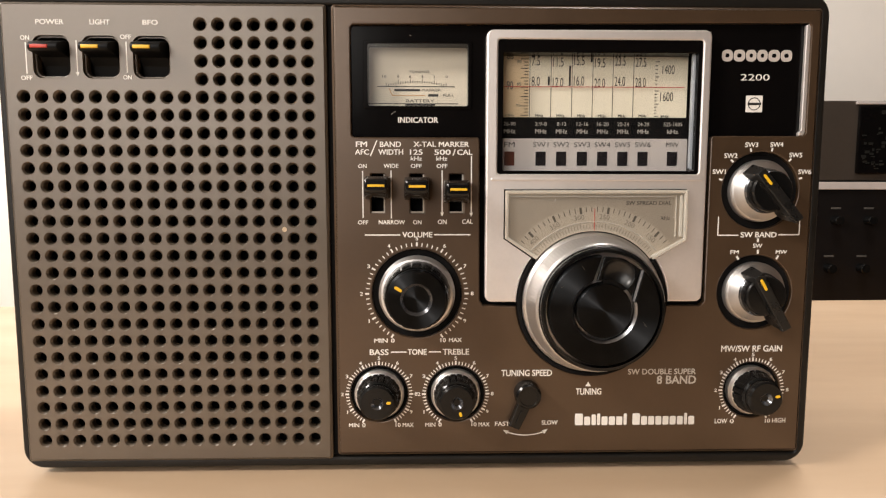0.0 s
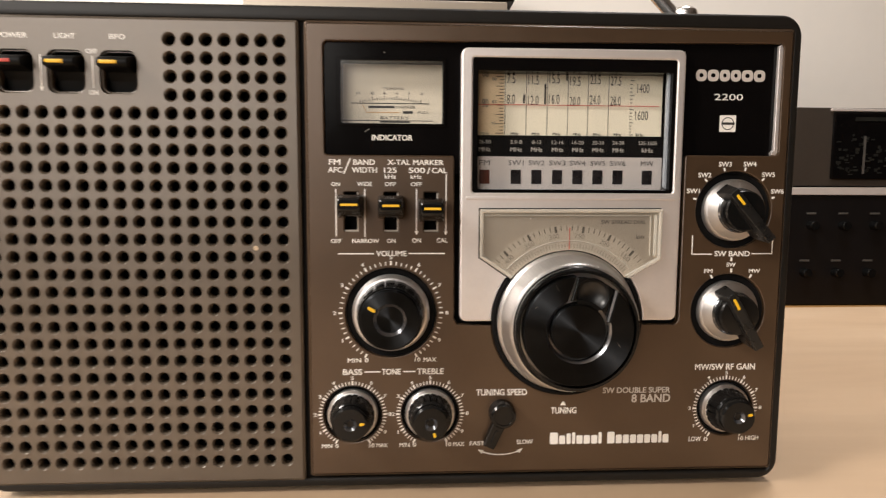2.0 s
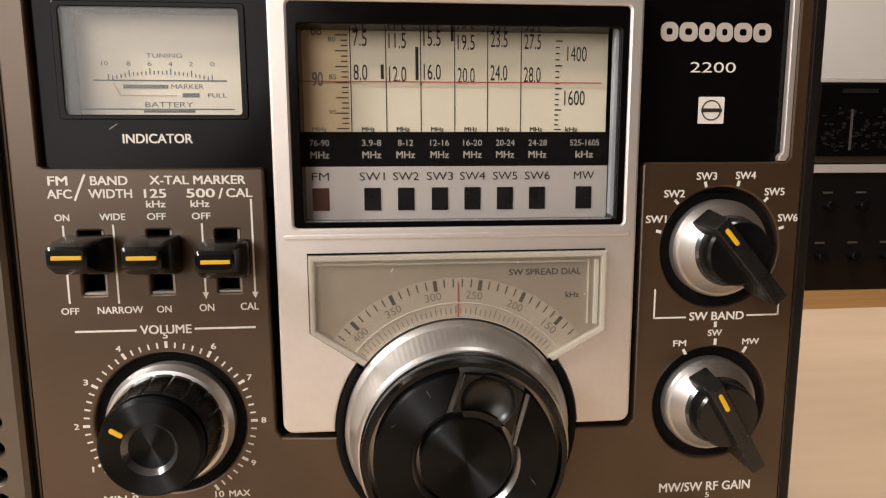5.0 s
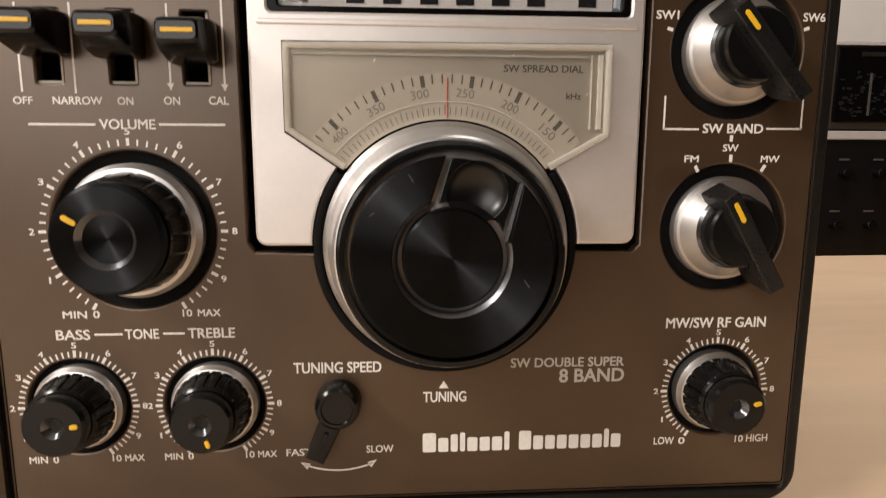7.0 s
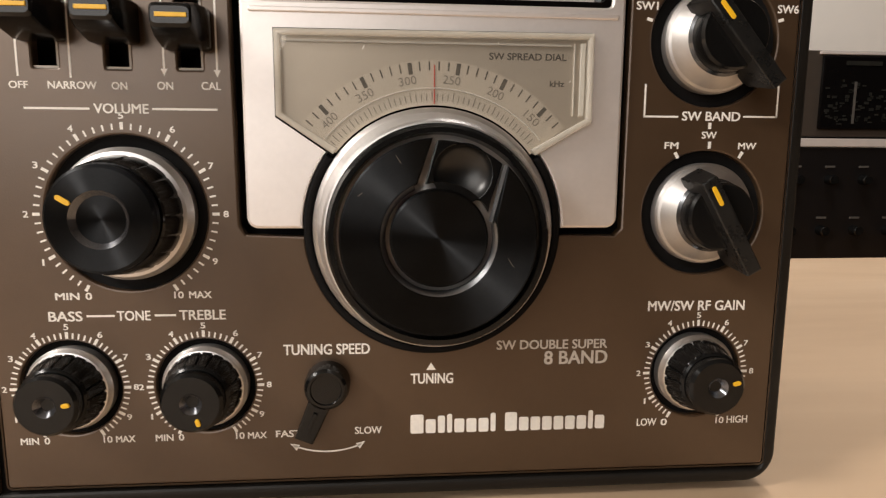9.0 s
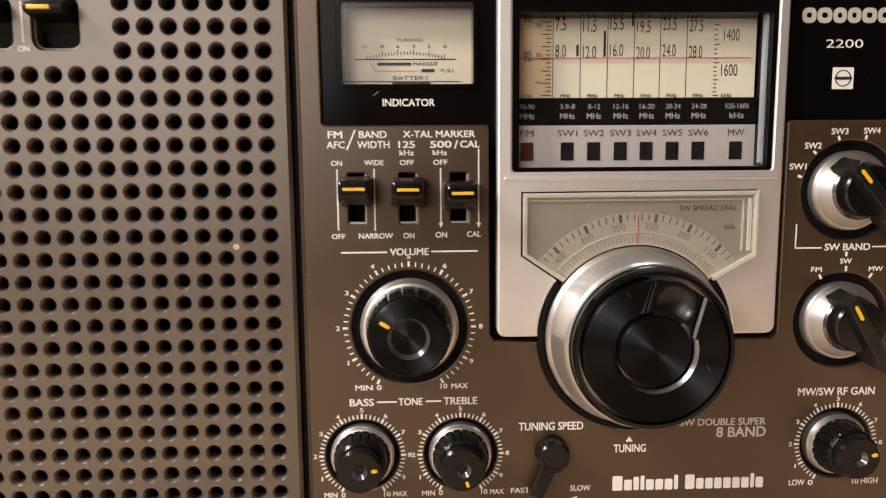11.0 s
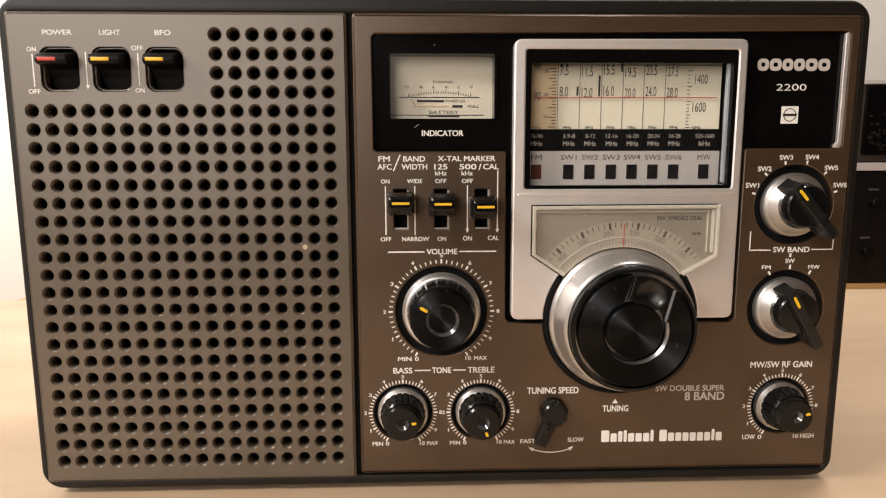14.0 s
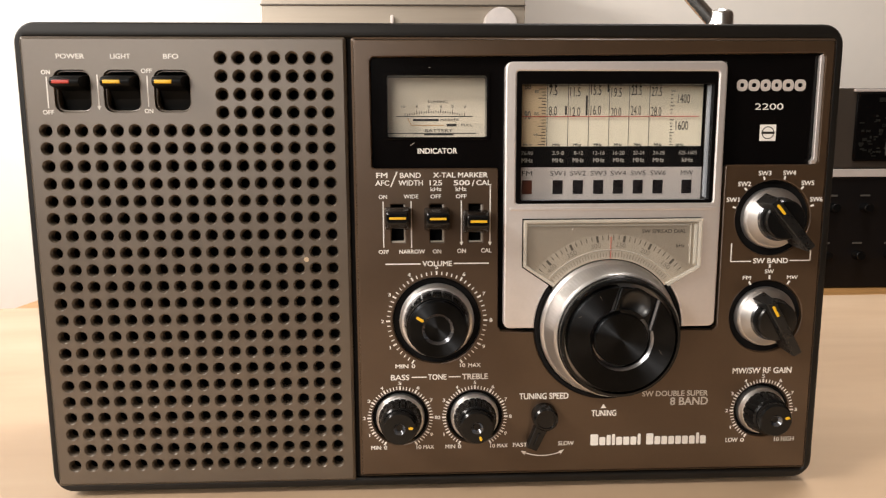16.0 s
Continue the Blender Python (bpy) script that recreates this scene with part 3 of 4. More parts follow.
def pointer_knob(name, c, angle, label):
    x, z = KNOBS[c]
    base = part(name, lathe_bm([(12.3, -2.0), (12.3, 0.5), (11.9, 1.2), (11.3, 1.5), (8.9, 4.6), (8.6, 4.8)], x, z, 96), DULLALU, radio, label)
    part("collar", lathe_bm([(8.8, 3.6), (8.8, 4.7), (8.1, 5.6), (7.8, 5.7)], x, z, 72), COLLAR, base, "dark polished collar")
    part("grip", lathe_bm([(8.3, 3.0), (8.2, 5.4), (7.9, 9.0), (7.4, 9.7), (0.01, 9.8)], x, z, 72), SHINY, base, "round black barrel")
    b = bmesh.new()
    c0, s0 = math.cos(radians(angle)), math.sin(radians(angle))
    # sections from the skirt up to the top face: blunt end, pointer end, half width, height
    levels = ((-11.4, 11.0, 2.6, 3.4), (-11.4, 12.6, 2.6, 4.6), (-9.9, 14.8, 2.0, 12.2))
    prev = None
    for t0, t1, w, o in levels:
        ring = [b.verts.new(((x + t * c0 - v * s0) / 1000, -o / 1000, (z + t * s0 + v * c0) / 1000)) for t, v in ((t0, -w), (t1, -w * 0.94), (t1, w * 0.94), (t0, w))]
        if prev:
            for i in range(4):
                b.faces.new((prev[i], prev[(i + 1) % 4], ring[(i + 1) % 4], ring[i]))
        else:
            b.faces.new(ring)
        prev = ring
    b.faces.new(prev)
    bmesh.ops.recalc_face_normals(b, faces=b.faces)
    bmesh.ops.bevel(b, geom=b.edges[:], offset=0.00038, segments=2, affect="EDGES", profile=0.5)
    part("pointer", b, BAR, base, "black pointer bar")
    part("marker", marker_bm(x, z, -8.2, -3.2, angle, 1.15, 12.05), YELLOW, base, "yellow painted line")


pointer_knob("band_switch", "band", -49.5, "black pointer knob on an aluminium skirt")
pointer_knob("mode_switch", "mode", -60, "black pointer knob on an aluminium skirt")

# tuning speed lever
b = lathe_bm([(5.4, 0.0), (5.4, 3.4), (5.0, 5.2), (4.3, 5.9), (3.7, 5.9), (3.5, 5.5), (0.01, 5.5)], 44.2, 33.2, 48)
lever = part("speed_lever", b, KNOB, radio, "dark grey plastic speed lever")
a = radians(247)
b = plate_bm([[(44.2 + t * math.cos(a) - w * math.sin(a), 33.2 + t * math.sin(a) + w * math.cos(a)) for t, w in ((2, -2.8), (14.4, -2.3), (14.4, 2.3), (2, 2.8))]], 4.6, 3.8, 0.5)
part("arm", b, KNOB, lever)
b = plate_bm([[(44.2 + t * math.cos(a) - w * math.sin(a), 33.2 + t * math.sin(a) + w * math.cos(a)) for t, w in ((6.5, -0.5), (12, -0.4), (12, 0.4), (6.5, 0.5))]], 5.1, 0.8, 0.2)
part("rib", b, KNOB, lever)

# panel lettering
L = lambda *items, strokes=(), mat=None: print_on(panel, "lettering", items, strokes, mat)
L(("FM", -24.0, -19.6, 132.1, 134.2), ("AFC", -24.4, -18.9, 129.1, 131.2), strokes=[stroke(-18.4, 128.6, -15.8, 134.6, 0.5)])
L(("BAND", -14.7, -6.4, 132.1, 134.2), ("WIDTH", -15.3, -5.6, 129.1, 131.2))
L(("X-TAL MARKER", -1.6, 20.1, 132.2, 134.2))
L(("125", -3.0, 2.0, 129.1, 131.2), ("kHz", -2.7, 1.7, 126.9, 128.5))
L(("500", 6.5, 13.0, 129.1, 131.2), ("/", 13.7, 14.9, 128.8, 131.3), ("CAL", 15.5, 21.5, 129.1, 131.2), ("kHz", 7.3, 11.6, 126.9, 128.5))
L(("ON", -23.2, -19.9, 123.9, 125.5), ("OFF", -23.6, -19.5, 101.9, 103.5), strokes=[stroke(-21.5, 122.9, -21.5, 104.5, 0.45)])
L(("WIDE", -13.3, -7.5, 124, 125.6), ("NARROW", -15.4, -5.0, 101.9, 103.6), strokes=[stroke(-10.4, 123, -10.4, 104.3, 0.45)])
L(("OFF", -2.7, 1.6, 124, 125.6), ("ON", -1.9, 1.5, 101.9, 103.6))
L(("OFF", 7.4, 11.7, 124, 125.6), ("ON", 7.9, 11.4, 102, 103.8), strokes=arrow(9.6, 123.1, 105))
L(("CAL", 17.5, 21.8, 102.1, 103.9), strokes=arrow(21.1, 128.7, 104.9))
L(("VOLUME", -6.1, 5.8, 96.7, 98.9), strokes=[stroke(-20.9, 97.7, -6.9, 97.7, 0.5), stroke(6.5, 97.8, 20.8, 97.8, 0.5)])
L(("MIN", -17.6, -12.2, 54.3, 56.0), ("0", -10.9, -9.4, 54.3, 56.0))
L(("10", 9.0, 11.2, 54.4, 56.1), ("MAX", 12.4, 17.6, 54.4, 56.1))
L(("BASS", -19.5, -11.9, 49.2, 51.6), strokes=[stroke(-11, 50.4, -4.7, 50.4, 0.5)])
L(("TONE", -4.2, 3.4, 49.2, 51.6), strokes=[stroke(4.3, 50.4, 9.2, 50.4, 0.5)])
L(("TREBLE", 9.9, 20.6, 49.2, 51.6))
for x in (-15.8, 15.2):
    L(("MIN", x - 12.4, x - 8.2, 19.2, 20.9), ("0", x - 7.0, x - 5.7, 19.2, 20.9))
    L(("10", x + 6.5, x + 8.6, 19.2, 20.9), ("MAX", x + 9.4, x + 13.9, 19.2, 20.9))
L(("TUNING SPEED", 33.7, 54.4, 40.1, 42.8))
L(("FAST", 31.3, 37.4, 19.3, 21.1))
L(("SLOW", 50.5, 57.1, 19.6, 21.5))
pts = arc(43.8, 36.5, 21.2, 247, 293, 16, False)
L(strokes=[stroke(*p, *q, 0.4) for p, q in zip(pts, pts[1:])] + [[(34.6, 17.6), (37.0, 17.2), (36.2, 15.7)], [(53.0, 17.8), (50.7, 17.2), (51.6, 15.7)]])
L(("TUNING", 64.3, 74.8, 32.2, 34.9), strokes=[[(68.1, 35.7), (70.5, 35.7), (69.3, 37.6)]])
L(("SW DOUBLE SUPER", 85.5, 113.5, 40.5, 42.9), mat=DIMPRINT)
L(("8 BAND", 97.5, 113.7, 36.5, 40.0), mat=DIMPRINT)
L(("MW/SW RF GAIN", 123.5, 148.7, 49.8, 52.4))
L(("LOW", 122.2, 127.4, 19.6, 21.6), ("0", 128.5, 130.2, 19.6, 21.4))
L(("10", 143.2, 145.4, 19.7, 21.5), ("HIGH", 146.2, 151.8, 19.7, 21.7))
L(("SW BAND", 129.3, 143.9, 96.6, 98.8), strokes=[stroke(120, 97.5, 128.4, 97.5, 0.45), stroke(120, 97.3, 120, 105, 0.45), stroke(144.6, 97.7, 153.1, 97.7, 0.45), stroke(153, 97.5, 153, 105.1, 0.45), stroke(136.4, 96.2, 136.4, 94.7, 0.8)])
L(("SW", 134.5, 138.3, 92.4, 94.1), strokes=[stroke(136.6, 91.7, 136.6, 90.0, 0.8)])
L(("FM", 125.4, 128.9, 89.9, 91.5), strokes=[stroke(128.1, 89.1, 128.9, 87.7, 0.8)])
L(("MW", 143.9, 148.5, 89.9, 91.5), strokes=[stroke(145.1, 89.3, 144.2, 87.8, 0.8)])
for i, (x0, z0) in enumerate(((116.8, 121.8), (121.2, 128.1), (129.3, 132.4), (139.4, 132.5), (147.2, 128.4), (151.2, 121.8))):
    a = radians(164.5 - 29.4 * i)
    cx, cz = KNOBS["band"]
    L((f"SW{i + 1}", x0, x0 + 5.3, z0, z0 + 1.9), strokes=[stroke(cx + 16.0 * math.cos(a), cz + 16.0 * math.sin(a), cx + 17.4 * math.cos(a), cz + 17.4 * math.sin(a), 0.75)])

# maker's marks as plain shapes
def blocks(name, parent, spans, z0, heights, out, mat, r=0.5):
    for (x0, x1), h in zip(spans, heights):
        finish(plate_bm([rect(x0, x1, z0, z0 + h, min(r, (x1 - x0) / 2.2), 4)], out, 0.12), name, mat, parent)


def spans(x0, x1, weights, gap):
    w = (x1 - x0 - gap * (len(weights) - 1)) / sum(weights)
    out, x = [], x0
    for k in weights:
        out.append((x, x + k * w))
        x += k * w + gap
    return out


blocks("mark_block", panel, spans(64.2, 85.6, (1.3, 1, 0.7, 0.5, 1, 1, 1, 0.5), 0.55) + spans(88.0, 113.6, (1.25, 1, 1, 1, 1, 1, 1, 0.5, 1), 0.55), 19.3,
       (4.9, 3.6, 4.5, 4.9, 3.6, 3.6, 3.6, 4.9, 4.9, 3.6, 3.6, 3.6, 3.6, 3.6, 3.6, 4.9, 3.6), 0.12, WHITE, 0.5)

# meter
meter = part("tuning_meter", plate_bm([rect(-21.0, 21.2, 147.0, 173.0, 1.0), rect(-19.4, 19.7, 148.1, 171.8, 0.8)], -1.6, 10.0, 0.2), GLOSS, radio, "tuning meter with cream card under clear cover")
part("card", plate_bm([rect(-23, 23, 145, 174)], -9.0, 0.5), METERCARD, meter, "cream meter card")
M = -8.9
ticks = []
for i in range(26):
    x = -12.6 + i * 0.96
    zz = 158.0 - 0.010 * (x + 0.6) ** 2
    ticks.append(stroke(x, zz, x, zz + (1.5 if i % 5 == 0 else 0.9), 0.28))
ticks += [stroke(-16.2, 156.6, 14.8, 156.6, 0.35), stroke(-9.4, 155.2, 1.0, 155.2, 0.9), stroke(4.2, 153.2, 8.2, 153.2, 1.0), stroke(-20, 149.9, 16.3, 149.9, 0.3), stroke(-5.0, 149.4, 7.0, 149.4, 0.6)]
print_on(meter, "card_print", [("TUNING", -3.6, 4.6, 161.9, 162.9, 0, 0.0), ("MARKER", 1.7, 9.3, 154.7, 155.8, 0, 0.0), ("FULL", 10.2, 14.6, 152.7, 153.7, 0, 0.0), ("BATTERY", -4.6, 6.6, 150.4, 151.6, 0, 0.0)]
         + [(s, x - 0.3 * len(s) - 0.2, x + 0.3 * len(s) + 0.2, 160.0, 161.0, 0, 0.0) for s, x in (("10", -13.3), ("8", -7.8), ("6", -3.0), ("4", 1.8), ("2", 6.6), ("0", 11.6))], ticks, DARKPRINT, M)
print_on(meter, "card_print", [], [stroke(-10.2, 153.1, 3.0, 153.1, 0.3), stroke(-11.6, 156.0, -10.0, 152.9, 0.3)], ORANGEPRINT, M)
g = part("cover", plate_bm([rect(-19.6, 19.9, 147.9, 172.0, 0.8)], -1.8, 0.8), HAZED, meter, "clear plastic cover")
g.visible_shadow = False
part("lettering", text_bm("INDICATOR", -7.6, 8.1, 141.6, 143.8, -1.94), WHITE, meter)

# silver bezel with the dial window and the spread dial
SPR = [(34.2, 96.5), (46.2, 88.3)] + arc(69.7, 70.7, 29.2, 142.5, 37.5, 30, False) + [(93.9, 88.3), (106.2, 95.7), (106.2, 115.6), (34.2, 115.3)]
low = arc(29.3, 73.6, 2.7, 180, 270, 7, False) + [(39.4, 70.9)] + arc(69.7, 70.7, 30.4, 180, 0, 50, False)[1:-1] + [(100.0, 70.9)]
low += arc(111.2, 73.6, 2.7, 270, 360, 7, False) + arc(111.2, 174.2, 2.7, 0, 90, 7, False) + arc(29.3, 173.9, 2.7, 90, 180, 7, False)
bez = part("dial_bezel", plate_bm([low, rect(31.2, 110.4, 121.8, 172.9, 1.0)], 1.6, 4.2, 0.7), SILVER, radio, "satin silver dial bezel")
part("ridge", plate_bm([rect(28.6, 112.2, 119.0, 120.2, 0.5)], 2.0, 1.0, 0.3), SILVER, bez)
part("window_frame", plate_bm([rect(30.9, 110.7, 121.5, 173.2, 1.0), rect(33.2, 108.6, 123.0, 168.2, 0.6)], 1.2, 8.0, 0.3), GLOSS, bez, "black inner window frame")
part("scale_card", plate_bm([rect(32, 108, 144.2, 171)], -6.4, 0.5), CREAM, bez, "cream tuning scale card")
part("fm_column", plate_bm([rect(32, 44.2, 144.2, 171)], -6.33, 0.3), TANCARD, bez, "tan column of the tuning scale")
part("range_strip", plate_bm([rect(31.5, 109.5, 136.2, 144.4)], -6.1, 0.8), BLACK, bez, "black strip with range figures")
part("band_strip", plate_bm([rect(31.5, 109.5, 121.8, 136.0)], -5.9, 1.0), STRIP, bez, "pale silver strip of band lamps")
COLS = (36.7, 49.3, 57.6, 66.0, 74.2, 82.4, 90.6, 102.6)
for i, x in enumerate(COLS):
    part("band_lamp", plate_bm([rect(x - 2.05, x + 2.05, 125.2, 130.8)], -5.7, 0.5, 0.05), LAMPRED if i == 0 else LENS, bez)
print_on(bez, "band_names", [(s, x - w, x + w, 132.6, 134.6, 0, 0.0) for s, x, w in zip(("FM", "SW1", "SW2", "SW3", "SW4", "SW5", "SW6", "MW"), COLS, (2.1, 3.1, 3.2, 3.3, 3.2, 3.1, 3.2, 2.6))], (), DARKPRINT, -5.8)
print_on(bez, "range_figures", [(s, x - 0.47 * len(s), x + 0.47 * len(s), 141.0, 142.5, 0, 0.008) for s, x in zip(("76-90", "3.9-8", "8-12", "12-16", "16-20", "20-24", "24-28", "525-1605"), COLS)]
         + [("MHz" if i < 7 else "kHz", x - 2.3, x + 2.3, 138.0, 139.7) for i, x in enumerate(COLS)], (), GREYPRINT, -6.0)
D = -6.3
LINES = (44.6, 53.1, 61.5, 69.8, 77.9, 86.2, 94.7)
figs = []
for i, (lo, hi) in enumerate((("8.0", "7.5"), ("12.0", "11.5"), ("16.0", "15.5"), ("20.0", "19.5"), ("24.0", "23.5"), ("28.0", "27.5"))):
    w = 3.3 if len(lo) == 3 else 4.2
    dz = (0, -0.4, 0.2, -0.6, 0.1, -0.3)[i]
    figs += [(lo, LINES[i] + 0.7, LINES[i] + 0.7 + w, 156.7 + dz, 160.4 + dz, 0, 0.0), (hi, LINES[i] + 0.7, LINES[i] + 0.7 + w, 164.6 + dz, 168.2 + dz, 0, 0.0)]
figs += [("1400", 97.7, 102.6, 161.5, 165.1, 0, 0.0), ("1600", 97.2, 102.4, 150.9, 154.5, 0, 0.0)]
lines = [stroke(x, 144.4, x, 169.5, 0.22) for x in LINES[:6]] + [stroke(52.2, 157.0, 52.2, 160.4, 0.75), stroke(60.6, 156.8, 60.6, 164.6, 0.75), stroke(69.2, 166.0, 69.2, 169.5, 0.7), stroke(52.2, 168.6, 52.2, 169.5, 0.6)]
for i in range(17):
    lines.append(stroke(94.8, 145.0 + 1.15 * i * (1 + 0.01 * i), 95.8 + (0.7 if i % 4 == 0 else 0), 145.0 + 1.15 * i * (1 + 0.01 * i), 0.3))
for i in range(20):
    lines.append(stroke(44.0, 145.2 + 1.22 * i, 42.4 - (1.4 if i % 3 == 0 else 0), 145.2 + 1.22 * i, 0.3))
figs += [("MHz", x + 2.4, x + 5.6, 144.5, 145.6) for x in LINES[:6]] + [("kHz", 97.6, 100.8, 144.5, 145.6)]
print_on(bez, "scale_print", figs, lines, DARKPRINT, D)
print_on(bez, "scale_print", [("90", 35.4, 38.0, 155.2, 158.6), ("88", 35.4, 38.0, 167.0, 169.4), ("85", 39.4, 41.2, 156.8, 158.0), ("80", 39.4, 41.2, 165.6, 166.8), ("95", 39.2, 41.0, 148.6, 149.6), ("MHz", 35.0, 38.6, 144.5, 145.6)], (), PALEPRINT, D)
part("pointer", plate_bm([rect(33.4, 106.4, 156.15, 156.4)], -5.5, 0.2), RED, bez, "red tuning hairline")
g = part("window_cover", plate_bm([rect(31.6, 110.0, 122.1, 172.6, 0.6)], 0.4, 0.8), GLASS, bez, "clear plastic dial cover")
g.visible_shadow = False
# Pale strips: whitish edge wear together with a coloured-in streak of light.
part("cover_edge", plate_bm([[(107.6, 124.2), (110.3, 122.2), (110.3, 172.4), (107.6, 170.0)]], -0.6, 2.0, 0.4), EDGESTREAK, bez)
part("cover_edge", plate_bm([[(33.4, 123.1), (32.0, 122.0), (110.2, 122.0), (108.2, 123.1)]], -0.6, 2.0, 0.3), EDGESTREAK, bez)

# spread dial: a card on the bezel under a thick clear window
part("spread_card", plate_bm([SPR], 1.75, 0.5), SPREAD, bez, "warm silver spread dial card")
band = arc(69.7, 70.7, 38.6, 38, 142, 50, False) + arc(69.7, 70.7, 28.6, 142, 38, 50, False)
part("dial_disc", plate_bm([band], 1.9, 0.4), DISC, bez, "grey-gold spread dial disc")
ticks, C = [], (69.7, 70.7)


def radial(a, r0, r1, w):
    a = radians(a)
    return stroke(C[0] + r0 * math.cos(a), C[1] + r0 * math.sin(a), C[0] + r1 * math.cos(a), C[1] + r1 * math.sin(a), w)


for i in range(-15, 16):
    a = 91.8 + 3.4 * i
    if 40 < a < 140:
        big = (i + 15) % 5 == 2
        ticks.append(radial(a, 35.7 if big else 36.3, 38.3, 0.95 if big else 0.32))
inner = [radial(91 + 2.3 * i, 29.6, 31.2 + (0.5 if i % 4 == 0 else 0), 0.22) for i in range(-21, 22)]
print_on(bez, "dial_print", [], ticks, CARDPRINT, 1.96)
nums = []
for s, a in (("400", 133.7), ("350", 117.2), ("300", 100.2), ("250", 83.4), ("200", 65.9), ("150", 48.8)):
    x, z = C[0] + 34.4 * math.cos(radians(a)), C[1] + 34.4 * math.sin(radians(a))
    nums.append((s, x - 2.0, x + 2.0, z - 0.95, z + 0.95, a - 90, 0.0))
print_on(bez, "numeral", nums, inner, PALEPRINT, 1.96)
print_on(bez, "lettering", [("SW SPREAD DIAL", 82.2, 100.2, 109.6, 111.2), ("kHz", 96.4, 99.8, 103.8, 105.2)], (), CARDPRINT, 1.8)
# Pale strips stand in for bands of light inside the clear rim.
for x0, x1, o in ((101.8, 102.1, 2.4), (103.2, 104.3, 2.9)):
    part("rim_light_band", plate_bm([[(x0, 97.2), (x1, 97.2), (x1, 113.4), (x0, 113.4)]], o, 0.8, 0.1), EDGE, bez)
part("rim_light_band", plate_bm([rect(36.0, 101.0, 112.7, 113.2)], 2.4, 0.8, 0.1), EDGE, bez)
ring = arc(*C, 32.55, 40, 140, 50, False) + arc(*C, 32.2, 140, 40, 50, False)
part("dial_ring", plate_bm([ring], 2.2, 0.4, 0.1), EDGE, bez)
part("hairline", plate_bm([rect(69.58, 69.78, 99.6, 108.2)], 2.1, 0.2), RED, bez, "red hairline")


RIM = [(34.2, 96.5), (46.6, 88.1), (47.6, 89.4), (35.6, 97.2), (35.6, 113.9), (104.8, 114.2), (104.8, 96.5), (92.0, 89.3), (93.2, 88.1), (106.2, 95.7), (106.2, 115.6), (34.2, 115.3)]
part("spread_rim", plate_bm([RIM], 3.6, 2.0, 0.5), EDGE, bez, "thick clear plastic rim")
# Flat black strip painted in as the shadow line beside the rim.
part("painted_rim_shadow", plate_bm([[(33.8, 96.2), (46.4, 87.6), (46.9, 88.2), (34.3, 96.6), (34.3, 115.2), (106.1, 115.5), (106.1, 115.9), (33.8, 115.7)]], 1.75, 0.4), BLACK, bez)
g = part("spread_window", plate_bm([SPR], 3.0, 0.6), GLASS, bez, "clear plastic window")
g.visible_shadow = False

# black name plate
b = text_bm("2200", 127.2, 138.8, 158.5, 161.0, -1.9, None, 0.0, 0.0)
part("lettering", b, WHITE, panel)
for x0, x1 in spans(119.4, 147.3, (1.05, 1.1, 1, 1, 1.1, 1.1), 0.35):
    part("mark_block", plate_bm([rect(x0, x1, 165.8, 170.3, 1.7, 5), rect(x0 + 1.35, x1 - 1.35, 167.3, 168.9, 0.6, 3)], -1.85, 0.15), STRIP, panel)
emblem = part("emblem", plate_bm([rect(129.8, 136.4, 146.2, 152.7, 0.3)], -1.85, 0.15), WHITE, panel, "small white square emblem")
part("emblem_ring", plate_bm([arc(133.1, 149.45, 2.5), arc(133.1, 149.45, 2.2)], -1.75, 0.15), DARKPRINT, emblem)
part("emblem_bar", plate_bm([rect(130.5, 135.8, 149.0, 149.9)], -1.74, 0.15), DARKPRINT, emblem)
b = flat_bm([stroke(114.6, 138, 114.6, 177, 0.35)], -1.9)
part("plate_edge", b, GREYPRINT, panel)

# tuning knob
part("knob_well", lathe_bm([(30.4, -1.2), (29.2, -1.5), (0.01, -1.5)], *C, 120), BLACK, radio)
part("knob_surround", plate_bm([arc(*C, 30.2, 145, 395, 90, False) + arc(*C, 28.4, 395, 145, 90, False)], 2.2, 4.0, 0.6), BLACK, radio, "black moulded ring round the knob")
tk = part("tuning_knob", lathe_bm([(28.1, -1.0), (28.1, 2.2), (27.6, 3.0), (26.9, 3.6), (24.9, 13.6), (24.3, 14.4), (22.9, 14.6)], *C, 480, 120, (3, 4), 0.045), ALU, radio, "large black tuning knob with turned aluminium skirt")
part("grip", lathe_bm([(23.9, 13.6), (23.9, 15.2), (23.6, 15.6), (23.5, 17.6), (22.9, 18.8), (21.9, 18.8), (21.5, 14.2), (0.01, 14.2)], *C, 144), KNOB, tk, "black knurled grip")


def local(p):
    return (C[0] + p[0], C[1] + p[1])


LA, LB, RA, RB = (-1.4, 21.1), (-4.4, 10.9), (14.3, 15.6), (11.2, 3.6)
a_l, a_r = math.degrees(math.atan2(LA[1], LA[0])), math.degrees(math.atan2(RA[1], RA[0]))
b_l, b_r = math.degrees(math.atan2(LB[1], LB[0])), math.degrees(math.atan2(RB[1], RB[0]))
crescent = arc(*C, 21.3, a_l, a_r + 360, 80, False) + arc(*C, 12.45, b_r + 360, b_l, 70, False)
part("cap", plate_bm([crescent], 16.0, 5.6, 0.45), SPUN, tk, "turned black cap")
part("hub", lathe_bm([(10.6, 10.0), (10.6, 15.2), (10.1, 15.7), (0.01, 15.7)], *C, 96), SPUN, tk, "turned black hub")
